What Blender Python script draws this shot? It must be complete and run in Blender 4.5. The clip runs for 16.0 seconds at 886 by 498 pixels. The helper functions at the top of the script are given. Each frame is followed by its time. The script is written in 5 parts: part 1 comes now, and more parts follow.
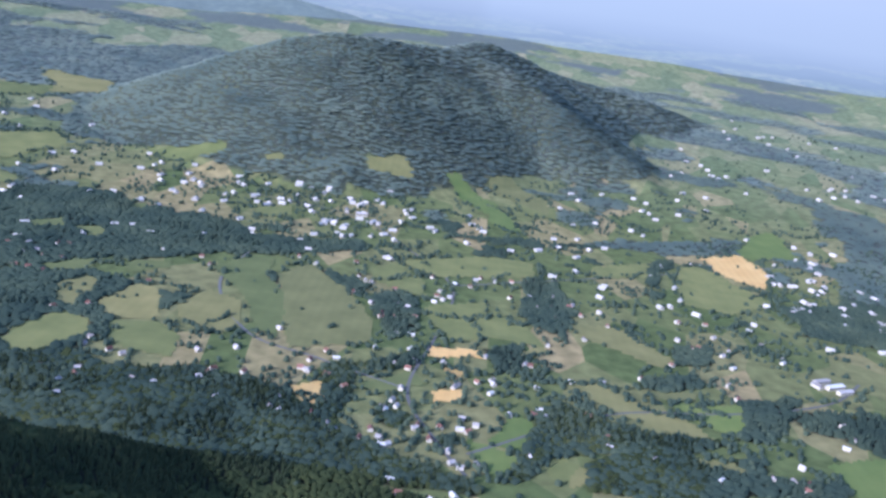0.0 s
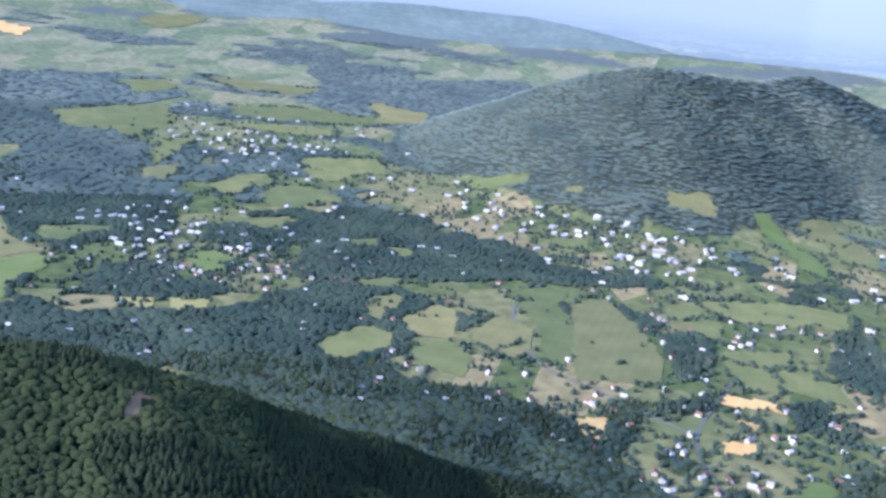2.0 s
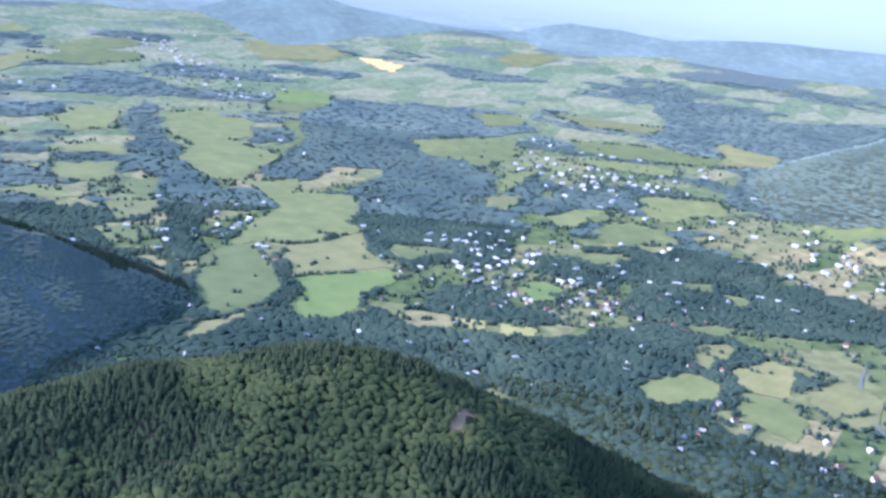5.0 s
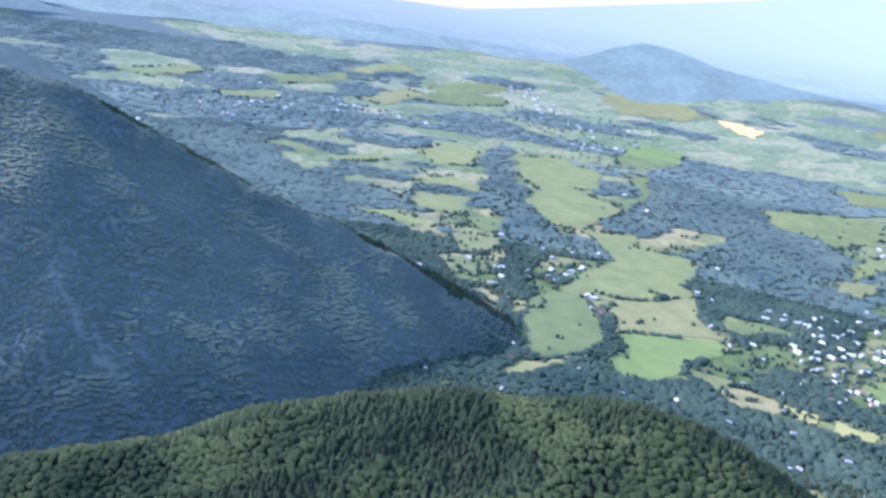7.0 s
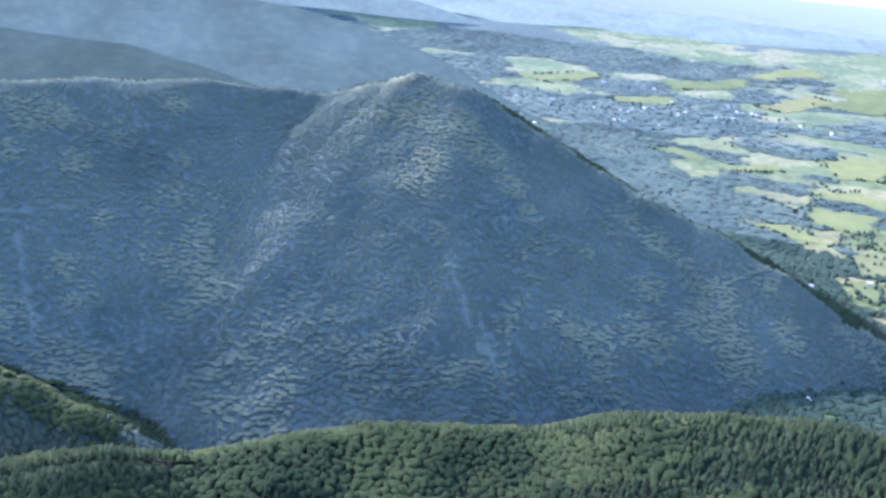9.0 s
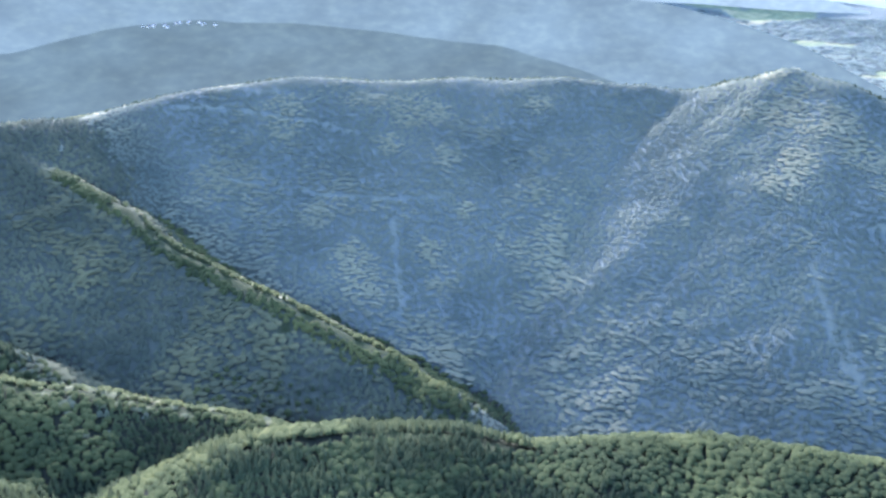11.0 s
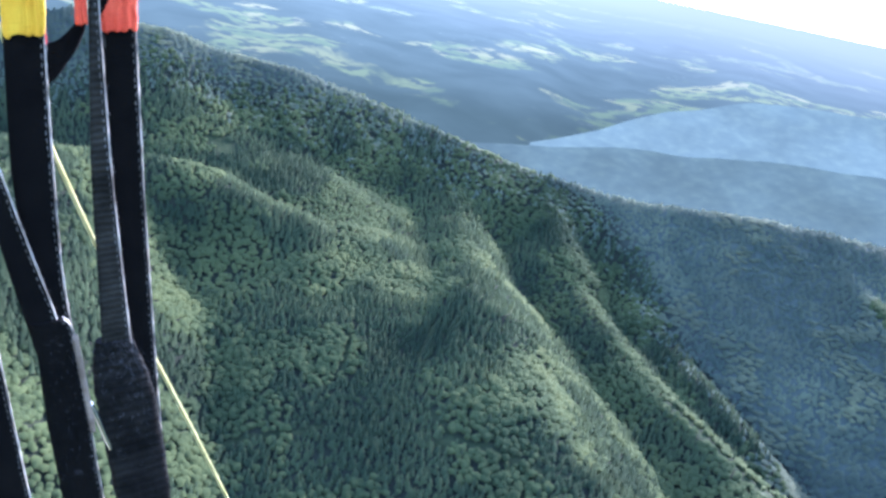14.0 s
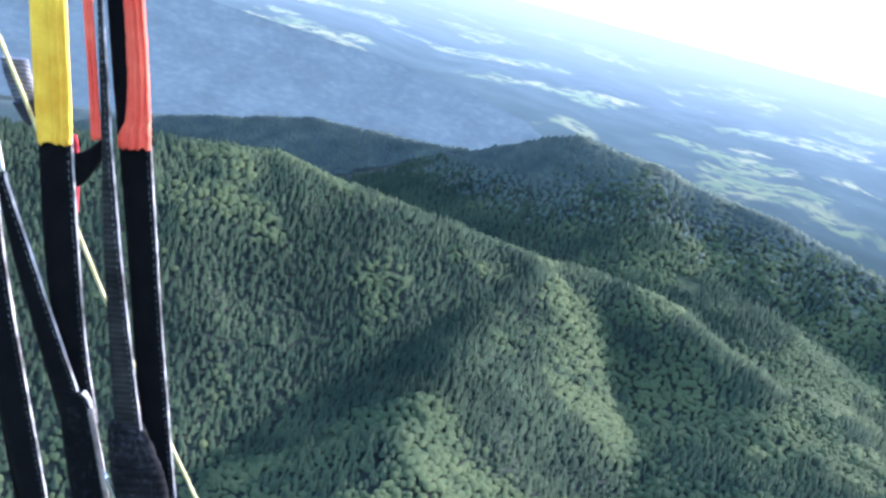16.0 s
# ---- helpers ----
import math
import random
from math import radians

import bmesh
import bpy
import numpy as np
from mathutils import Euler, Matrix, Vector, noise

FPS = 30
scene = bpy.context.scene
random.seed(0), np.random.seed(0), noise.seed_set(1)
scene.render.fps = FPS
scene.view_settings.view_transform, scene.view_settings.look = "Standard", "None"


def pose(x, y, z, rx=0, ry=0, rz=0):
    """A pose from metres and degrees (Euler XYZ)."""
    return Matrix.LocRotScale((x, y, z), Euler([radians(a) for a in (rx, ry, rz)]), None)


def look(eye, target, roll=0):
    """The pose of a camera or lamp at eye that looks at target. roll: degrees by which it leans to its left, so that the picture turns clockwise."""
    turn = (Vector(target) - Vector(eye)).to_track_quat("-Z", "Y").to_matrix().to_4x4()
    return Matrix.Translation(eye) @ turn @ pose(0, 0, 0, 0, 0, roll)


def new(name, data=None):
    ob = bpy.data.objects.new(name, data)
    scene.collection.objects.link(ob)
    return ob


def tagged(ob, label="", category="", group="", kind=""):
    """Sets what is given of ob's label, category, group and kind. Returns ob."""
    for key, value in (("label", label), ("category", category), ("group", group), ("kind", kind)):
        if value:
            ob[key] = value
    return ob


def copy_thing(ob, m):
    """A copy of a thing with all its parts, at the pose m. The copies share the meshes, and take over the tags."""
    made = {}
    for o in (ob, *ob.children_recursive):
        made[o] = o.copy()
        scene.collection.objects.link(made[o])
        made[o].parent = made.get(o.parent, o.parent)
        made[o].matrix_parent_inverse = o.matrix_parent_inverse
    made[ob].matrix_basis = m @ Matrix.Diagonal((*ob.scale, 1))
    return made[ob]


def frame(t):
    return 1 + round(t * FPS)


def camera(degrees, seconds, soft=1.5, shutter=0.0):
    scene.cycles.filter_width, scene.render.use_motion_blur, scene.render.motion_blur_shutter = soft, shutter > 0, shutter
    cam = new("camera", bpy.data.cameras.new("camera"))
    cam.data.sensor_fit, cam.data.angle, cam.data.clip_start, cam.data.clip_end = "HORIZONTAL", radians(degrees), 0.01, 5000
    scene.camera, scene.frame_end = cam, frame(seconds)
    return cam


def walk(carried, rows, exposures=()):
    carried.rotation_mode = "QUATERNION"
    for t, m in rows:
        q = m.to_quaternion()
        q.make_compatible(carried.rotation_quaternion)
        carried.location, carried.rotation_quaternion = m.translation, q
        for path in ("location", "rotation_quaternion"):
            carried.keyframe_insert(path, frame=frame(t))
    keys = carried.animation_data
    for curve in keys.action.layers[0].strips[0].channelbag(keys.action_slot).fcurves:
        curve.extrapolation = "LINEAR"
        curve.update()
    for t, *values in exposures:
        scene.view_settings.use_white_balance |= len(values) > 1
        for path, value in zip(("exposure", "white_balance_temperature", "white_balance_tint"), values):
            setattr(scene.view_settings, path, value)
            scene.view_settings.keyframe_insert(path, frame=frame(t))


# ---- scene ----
cam = camera(52.5, 16.0, soft=2.9)


def aim(x, y, z, az, el, lean):
    """The camera at x, y, z, turned to a bearing, raised by el and leaning to its left."""
    return pose(x, y, z, 90 + el, 0, az) @ pose(0, 0, 0, 0, 0, lean)


PATH = [  # seconds, x, y, z, bearing, height, lean
    (0.0, 0.093, 0.152, 0.045, -0.01, -15.71, 8.1),
    (0.5, 0.093, 0.152, 0.045, 7.39, -16.83, 6.93),
    (1.0, 0.093, 0.152, 0.045, 14.02, -18.65, 6.31),
    (1.5, 0.093, 0.152, 0.045, 17.03, -17.17, 5.44),
    (2.0, 0.093, 0.152, 0.045, 19.48, -15.98, 6.39),
    (2.5, 0.093, 0.152, 0.045, 24.32, -16.95, 8.26),
    (3.0, 0.093, 0.152, 0.045, 31.65, -17.99, 4.84),
    (5.5, 0.093, 0.152, 0.045, 44.68, -15.1, 6.73),
    (6.0, 0.093, 0.152, 0.045, 49.83, -14.78, 7.85),
    (6.5, 0.093, 0.152, 0.045, 56.07, -15.16, 8.42),
    (7.0, 0.093, 0.152, 0.045, 63.29, -14.91, 8.13),
    (7.5, 0.093, 0.152, 0.045, 70.18, -16.01, 7.77),
    (8.0, 0.093, 0.152, 0.045, 76.91, -16.44, 6.5),
    (8.5, 0.093, 0.152, 0.045, 82.27, -16.33, 6.14),
    (10.8, 0.093, 0.152, 0.045, 109.45, -20.02, 1.97),
    (11.0, 0.093, 0.152, 0.045, 111.27, -19.11, 1.92),
    (11.5, 0.093, 0.152, 0.045, 120.55, -19.76, 4.13),
    (12.0, 0.093, 0.152, 0.045, 129.59, -17.65, 2.92),
    (12.5, 0.093, 0.152, 0.045, 137.11, -18.29, 3.7),
    (13.0, 0.093, 0.152, 0.045, 143.75, -17.25, 3.95),
    (13.5, 0.093, 0.152, 0.045, 153.42, -16.87, 7.66),
    (14.0, 0.077, 0.103, 0.007, 162.03, -17.76, 11.96),
    (14.5, 0.044, 0.060, 0.015, 170.47, -16.98, 13.42),
    (15.0, 0.000, -0.000, -0.000, 179.38, -19.47, 14.76),
    (15.5, -0.104, 0.019, 0.017, 187.19, -17.75, 14.15),
    (16.0, -0.209, 0.046, 0.078, 193.03, -16.11, 14.79),
]
EXPOSURES = [  # seconds, stops, kelvin, tint
    (0, 1.15, 4750, 28), (1.5, 1.37, 4720, 28), (3, 1.7, 4700, 28), (5.5, 1.92, 4600, 28), (7, 2.04, 4640, 27), (8.5, 2.29, 4720, 26),
    (11, 2.98, 5050, 28), (12.5, 3.17, 4980, 28), (13.5, 3.2, 4800, 26), (14.5, 2.98, 4680, 26), (16, 2.98, 4680, 27)]
walk(cam, [(row[0], aim(*row[1:])) for row in PATH], EXPOSURES)

# ---- the lie of the land ----
# The eye hangs at the origin, 500 m over the valley floor. Bearings run anticlockwise from +y.
FLOOR = -500.0
RIM = 4900.0


def place(az, el, r):
    """The point at that bearing and angle of height, r metres off in plan."""
    a = radians(az)
    return (-r * math.sin(a), r * math.cos(a), r * math.tan(radians(el)))


TABLE = np.random.RandomState(7).rand(64, 64)


def vnoise(x, y, size, seed=0):
    """Smooth value noise, 0 to 1, with lumps of that size."""
    u, v = x / size + 17.3 * seed + 400, y / size + 9.1 * seed + 400
    i, j = np.floor(u).astype(int), np.floor(v).astype(int)
    f, g = u - i, v - j
    f, g = f * f * (3 - 2 * f), g * g * (3 - 2 * g)
    i0, i1, j0, j1 = i % 64, (i + 1) % 64, j % 64, (j + 1) % 64
    return (TABLE[i0, j0] * (1 - f) + TABLE[i1, j0] * f) * (1 - g) + (TABLE[i0, j1] * (1 - f) + TABLE[i1, j1] * f) * g


def fbm(x, y, size, seed=0, octaves=4):
    total, weight = 0, 0
    for k in range(octaves):
        total = total + vnoise(x, y, size / 2 ** k, seed + k) / 2 ** k
        weight += 1 / 2 ** k
    return total / weight


# crests: (bearing, angle, distance) of each node
MAIN_RIDGE = [(222, -12.5, 2100), (212, -11.7, 2000), (203, -10, 1900), (196, -10, 1780), (191, -9.6, 1650), (186, -7.0, 1520),
              (181.6, -7.1, 1480), (176.5, -8.3, 1470), (170, -9.4, 1450), (165, -10.5, 1430), (156.5, -12.1, 1400), (150.4, -12.4, 1380),
              (145, -11.5, 1400), (139, -10.8, 1450), (134, -10.6, 1520), (127, -9.3, 1580), (120.6, -8.6, 1610), (110, -8.4, 1600),
              (104, -8.2, 1590), (100, -8.5, 1585), (96.7, -8.4, 1580), (93, -7.3, 1570), (90.5, -6.7, 1560), (88, -7.2, 1530), (83, -9.5, 1480),
              (78.7, -11.3, 1450), (72, -13.7, 1420), (67.2, -15.6, 1400), (62, -17.8, 1400), (58, -19.9, 1390)]
NEAR_HILL = [(125, -31.5, 640), (117, -31, 650), (110, -31.2, 660), (104, -31.5, 670), (97, -30.6, 680), (91, -29.8, 690), (85, -28.7, 697), (80.5, -28.1, 703), (72, -25.9, 720), (65, -24.8, 738),
             (57, -23.8, 750), (50.8, -22.9, 752), (47, -22.9, 750), (43, -23.5, 747), (39, -24.8, 745), (35, -26, 750), (30, -27.2, 770), (24, -28.4, 795), (15, -30, 830), (0, -30.5, 860)]
SPUR_GRASSY = [(139.9, -11.4, 1450), (135, -14.1, 1340), (132.1, -16, 1270), (129.4, -18.5, 1195), (126.6, -20.3, 1140), (122.6, -22.2, 1085), (118.8, -24.2, 1035), (115.4, -25.7, 1000), (112.1, -27.5, 965), (110.6, -29, 950)]
SPUR_MIDDLE = [(156, -12.3, 1390), (155, -15.5, 1250), (152.8, -18.6, 1150), (148.8, -21.2, 1070), (145.1, -23.6, 1000), (141.5, -25.1, 950), (136.6, -26.6, 905), (131.9, -28.1, 880), (126.3, -29.5, 855), (120, -31, 840)]
SPUR_BROAD = [(163, -12.2, 1400), (161.5, -15.8, 1240), (160, -18.4, 1080), (157.8, -20.9, 940), (155.5, -23.6, 855), (153.5, -25.5, 805), (149.7, -28.4, 740), (145.4, -31, 690), (142, -33, 650), (137, -35.2, 610)]
APRON = [(180, -9.4, 1470), (174, -14, 1270), (169, -17.8, 1110), (165, -20.8, 1000)]
SPUR_DARK = [(172, -17.5, 1080), (178, -15.7, 1120), (183, -15.3, 1130), (187, -15.5, 1090), (193, -14.9, 1050), (199, -14.1, 1030), (205, -13.5, 1030), (211.5, -13.8, 1000), (224, -14, 980)]
SPUR_SHORT = [(154.6, -13.4, 1385), (150.7, -16.4, 1270), (148.4, -18.4, 1190), (144.3, -21.2, 1090), (140.2, -23.6, 1020)]
FRONT_PEAK = [(23, -9.8, 2800), (19.7, -9.2, 2850), (17.4, -8.2, 2900), (15.8, -6.8, 2950), (13.8, -5.5, 2950), (11.8, -4.6, 2900), (10.2, -3.6, 2900), (8.2, -3.1, 2900), (6.5, -3.1, 2950),
              (4.7, -3.2, 3000), (1.2, -3.3, 3100), (-0.8, -2.6, 3300), (-2.2, -2.9, 3350), (-4.4, -3.7, 3450), (-6.2, -4.0, 3500), (-10.5, -4.5, 3600), (-14, -5.2, 3700), (-18, -6.4, 3800)]
FRONT_SPUR_A = [(10.2, -3.7, 2900), (12, -6.6, 2650), (13.5, -9.4, 2400)]
FRONT_SPUR_B = [(4.7, -3.4, 3000), (4.7, -6.2, 2750), (5.5, -8.3, 2500), (7.4, -11.0, 2250)]
FRONT_SPUR_C = [(1.2, -3.3, 3100), (-2.4, -4.0, 3050), (-6.2, -5.8, 2900), (-10.1, -8.1, 2750), (-12.9, -9.9, 2600)]
SPUR_BUMP = [(186.8, -15.7, 1075), (188.6, -18.8, 950), (190.9, -23.9, 800), (192.7, -28.5, 690), (193.4, -32, 630)]
RIDGES = [  # nodes, slope of the face towards the eye, slope behind, rounding of the crest
    (MAIN_RIDGE, 0.6, 0.45, 25), (NEAR_HILL, 0.24, 0.8, 30), (SPUR_GRASSY, 0.6, 0.9, 18), (SPUR_MIDDLE, 0.5, 0.95, 28), (SPUR_BROAD, 0.34, 1.1, 34), (APRON, 0.42, 0.42, 130),
    (SPUR_DARK, 0.74, 0.5, 30), (SPUR_SHORT, 0.55, 0.9, 22), (FRONT_PEAK, 0.46, 0.45, 50), (FRONT_SPUR_A, 0.5, 0.5, 40), (FRONT_SPUR_B, 0.5, 0.5, 40), (FRONT_SPUR_C, 0.5, 0.5, 40), (SPUR_BUMP, 0.55, 0.55, 16)]


def base_height(x, y):
    """The valley floor, raised to the rim to suit the camera's view, and a ravine sunk out of sight behind the near
    spur.
    """
    r = np.hypot(x, y)
    u = np.clip((r - 1800) / (RIM - 1800), 0, 1.05)
    az = np.degrees(np.arctan2(-x, y)) % 360
    ravine = np.clip((az - 64) / 14, 0, 1) * np.clip((150 - az) / 16, 0, 1) * np.clip((r - 690) / 130, 0, 1) * np.clip((1250 - r) / 150, 0, 1)
    # behind the main ridge the ground is sunk so that the camera doesn't see it
    behind = np.clip((az - 101) / 6, 0, 1) * np.clip((236 - az) / 10, 0, 1)
    return FLOOR + 330 * u ** 1.6 - 190 * ravine * ravine * (3 - 2 * ravine) - 0.4 * behind * np.maximum(r - 2250, 0)


def crest_height(x, y, nodes, near, far, rounding):
    p = np.array([place(*n) for n in nodes])
    best = np.full(np.shape(x), -1e9)
    for a, b in zip(p[:-1], p[1:]):
        d = b - a
        s = np.clip(((x - a[0]) * d[0] + (y - a[1]) * d[1]) / (d[0] ** 2 + d[1] ** 2), 0, 1)
        cx, cy, cz = a[0] + s * d[0], a[1] + s * d[1], a[2] + s * d[2]
        off = np.sqrt((x - cx) ** 2 + (y - cy) ** 2 + rounding ** 2) - rounding
        rc = np.hypot(cx, cy)
        w = (rc - (x * cx + y * cy) / rc) / np.sqrt((x - cx) ** 2 + (y - cy) ** 2 + 1)
        best = np.maximum(best, cz - off * (0.5 * (near + far) + 0.5 * (near - far) * np.clip(w, -1, 1)))
    return best


def land(x, y):
    """The height of the ground at x, y (arrays) and how far it stands above the valley floor."""
    x, y = np.asarray(x, float), np.asarray(y, float)
    base = base_height(x, y)
    top = base.copy()
    for nodes, near, far, rounding in RIDGES:
        z = crest_height(x, y, nodes, near, far, rounding)
        k = 14.0
        h = np.clip(0.5 + 0.5 * (z - top) / k, 0, 1)
        top = top * (1 - h) + z * h + k * h * (1 - h) * 0.5
    rise = top - base
    relief = np.clip(rise / 120, 0, 1)
    top = top + relief * (30 * (fbm(x, y, 220, 3) - 0.5) + 10 * np.clip((1750 - np.hypot(x, y)) / 700, 0.15, 1) * (fbm(x, y, 60, 9, 3) - 0.5))
    swell = np.clip((np.hypot(x, y) - 3000) / 1500, 0, 1) * np.clip((96 - (np.degrees(np.arctan2(-x, y)) % 360 + 60) % 360 + 60) / 10, 0, 1)
    top = top + (1 - relief) * (8 * (fbm(x, y, 500, 21, 3) - 0.5) + 70 * swell * (fbm(x, y, 1100, 25, 3) - 0.55))
    return top, rise

# ---- daylight ----
SUN_AZ, SUN_EL = 131.0, 25.0
world = bpy.data.worlds.new("sky")
scene.world = world
world.use_nodes = True
wn = world.node_tree.nodes
sky = wn.new("ShaderNodeTexSky")
sky.sky_type, sky.sun_disc = "NISHITA", False
sky.sun_elevation, sky.sun_rotation = radians(SUN_EL), radians(-SUN_AZ)
sky.air_density, sky.dust_density, sky.ozone_density = 1.3, 2.0, 1.5
world.node_tree.links.new(sky.outputs[0], wn["Background"].inputs[0])
wn["Background"].inputs[1].default_value = 0.15
sun = new("sun", bpy.data.lights.new("sun", "SUN"))
sun.data.energy, sun.data.angle, sun.data.color = 2.6, radians(0.5), (1.0, 0.93, 0.82)
sun.matrix_world = look((0, 0, 0), [-v for v in place(SUN_AZ, SUN_EL, 1.0)])
sun.location = place(SUN_AZ, SUN_EL, 800)


# ---- plan of the fields, woods and villages, in metres ----
# fields: kind (green, bright green, hay, yellow, wheat) and border
FIELDS_A = [
    ('G', [(-553, 1057), (-546, 1114), (-516, 1184), (-488, 1173), (-464, 1112), (-490, 1022), (-527, 1027)]),
    ('H', [(-582, 1280), (-549, 1342), (-521, 1313), (-510, 1212), (-536, 1207)]),
    ('H', [(-491, 1242), (-475, 1334), (-434, 1316), (-392, 1204), (-437, 1193), (-471, 1191)]),
    ('G', [(-464, 1172), (-386, 1189), (-352, 1144), (-335, 1086), (-429, 1101)]),
    ('H', [(-382, 1278), (-372, 1346), (-303, 1320), (-271, 1223), (-300, 1178), (-363, 1210)]),
    ('G', [(-382, 1472), (-350, 1543), (-300, 1554), (-287, 1457), (-230, 1358), (-209, 1194), (-244, 1216), (-288, 1317), (-348, 1410)]),
    ('H', [(-280, 1479), (-249, 1558), (-162, 1468), (-96, 1316), (-91, 1225), (-189, 1161), (-229, 1303)]),
]
FIELDS_B = [
    ('G', [(-535, 1418), (-471, 1460), (-458, 1423), (-504, 1380)]),
    ('G', [(-645, 1354), (-572, 1416), (-555, 1356), (-604, 1326)]),
    ('G', [(-139, 1561), (-84, 1641), (-35, 1543), (-10, 1447), (-69, 1466), (-112, 1507)]),
    ('G', [(-81, 1662), (75, 1771), (199, 1761), (192, 1647), (85, 1633), (-17, 1584)]),
    ('G', [(-8, 1406), (75, 1470), (172, 1349), (177, 1292), (101, 1310), (24, 1270)]),
    ('W', [(-3, 1242), (75, 1256), (75, 1223), (-1, 1205)]),
    ('W', [(24, 1165), (57, 1176), (43, 1121)]),
    ('W', [(10, 1087), (52, 1100), (53, 1064), (12, 1054)]),
    ('W', [(-162, 1041), (-129, 1071), (-111, 1011), (-136, 997)]),
    ('H', [(129, 1264), (169, 1302), (178, 1277), (141, 1242)]),
]
FIELDS_C = [
    ('G', [(-92, 1069), (-9, 1144), (8, 1104), (-48, 1068)]),
    ('B', [(88, 970), (125, 1056), (152, 1033), (134, 948), (95, 958)]),
    ('B', [(61, 970), (108, 949), (123, 932), (93, 871), (69, 911)]),
    ('G', [(105, 1136), (155, 1133), (148, 1087), (119, 1087)]),
    ('H', [(192, 1163), (242, 1189), (343, 1118), (383, 1053), (330, 1057), (219, 1127)]),
    ('B', [(343, 1157), (458, 1184), (421, 1078), (394, 1084), (347, 1118)]),
    ('H', [(316, 1192), (394, 1205), (380, 1178), (322, 1175)]),
    ('W', [(584, 1983), (712, 2044), (728, 1912), (669, 1781), (582, 1893)]),
    ('B', [(744, 2210), (842, 2283), (842, 2094), (730, 2010), (693, 2077)]),
    ('H', [(224, 1419), (320, 1430), (381, 1328), (360, 1288), (263, 1358)]),
]
FIELDS_D = [
    ('G', [(308, 1813), (450, 1876), (438, 1776), (297, 1724)]),
    ('G', [(511, 1902), (570, 1907), (617, 1797), (674, 1698), (553, 1602), (459, 1629)]),
    ('H', [(181, 925), (205, 935), (213, 911), (181, 878)]),
    ('G', [(154, 908), (177, 952), (199, 938), (175, 887)]),
    ('B', [(512, 1033), (646, 1087), (587, 945), (528, 939)]),
    ('H', [(331, 1006), (385, 1000), (411, 984), (391, 966), (339, 991)]),
    ('H', [(-230, 2278), (-154, 2311), (-115, 2265), (-112, 2224), (-212, 2215)]),
    ('B', [(-10, 2308), (25, 2341), (141, 2124), (175, 1981), (138, 1984)]),
    ('W', [(107, 2398), (153, 2431), (193, 2328), (140, 2275)]),
    ('G', [(159, 2274), (272, 2248), (263, 2136), (183, 2160)]),
]
FIELDS_E = [
    ('H', [(-477, 2221), (-427, 2223), (-427, 2194), (-467, 2200)]),
    ('G', [(-764, 2230), (-557, 2225), (-561, 2191), (-721, 2154)]),
    ('G', [(-426, 1890), (-351, 1948), (-333, 1832), (-399, 1833)]),
    ('H', [(95, 2389), (155, 2438), (258, 2312), (243, 2157), (143, 2279)]),
    ('G', [(-1479, 1844), (-1531, 2005), (-1487, 2104), (-1442, 1904), (-1398, 1790)]),
    ('H', [(-1412, 1718), (-1379, 1812), (-1325, 1742), (-1354, 1692)]),
    ('G', [(-1224, 1766), (-1175, 1914), (-1101, 1849), (-1134, 1706), (-1156, 1682)]),
    ('G', [(-1075, 1758), (-1081, 1895), (-970, 1893), (-897, 1842), (-929, 1766), (-1014, 1687)]),
    ('G', [(-1188, 2102), (-1049, 2265), (-953, 2172), (-1038, 1959), (-1120, 2017)]),
    ('G', [(-1253, 1252), (-1164, 1336), (-1125, 1309), (-1164, 1178), (-1227, 1210)]),
]
FIELDS_F = [
    ('G', [(-992, 1542), (-931, 1600), (-892, 1536), (-929, 1509)]),
    ('G', [(-775, 1583), (-718, 1621), (-690, 1564), (-736, 1533)]),
    ('G', [(-684, 1576), (-636, 1603), (-606, 1536), (-637, 1526)]),
    ('Y', [(-892, 1035), (-839, 1075), (-798, 1030), (-840, 1021)]),
    ('Y', [(-825, 1086), (-777, 1126), (-756, 1089), (-786, 1051)]),
    ('B', [(-941, 1292), (-920, 1350), (-861, 1329), (-832, 1269), (-867, 1233)]),
    ('G', [(-638, 1367), (-560, 1430), (-548, 1380), (-598, 1330)]),
    ('G', [(-1669, 2461), (-1504, 2631), (-1247, 2701), (-1100, 2824), (-1198, 2602), (-1401, 2458), (-1580, 2380)]),
    ('G', [(-1542, 2235), (-1425, 2397), (-1238, 2453), (-1218, 2379), (-1415, 2287)]),
    ('H', [(-1993, 2759), (-1771, 2835), (-1590, 2932), (-1561, 2802), (-1775, 2696)]),
]
FIELDS_G = [
    ('G', [(-1934, 2020), (-1872, 2210), (-1758, 2294), (-1598, 2117), (-1672, 1978), (-1798, 1926)]),
    ('G', [(-2117, 2462), (-2004, 2606), (-1901, 2538), (-1948, 2354)]),
    ('H', [(-1366, 2898), (-1144, 2880), (-1058, 2770), (-1201, 2650)]),
    ('G', [(-2554, 1893), (-2640, 2056), (-2511, 2158), (-2403, 2066), (-2373, 1872), (-2430, 1823)]),
    ('G', [(-2402, 1400), (-2527, 1520), (-2523, 1669), (-2330, 1677), (-2185, 1601), (-2180, 1477), (-2051, 1530), (-1972, 1523), (-1881, 1421), (-1820, 1301), (-1872, 1233), (-2084, 1257), (-2170, 1369)]),
    ('G', [(-1808, 1293), (-1762, 1427), (-1662, 1344), (-1617, 1430), (-1545, 1433), (-1455, 1365), (-1410, 1294), (-1363, 1282), (-1349, 1077), (-1394, 1046), (-1403, 958), (-1477, 1039), (-1522, 1149), (-1591, 1243)]),
]
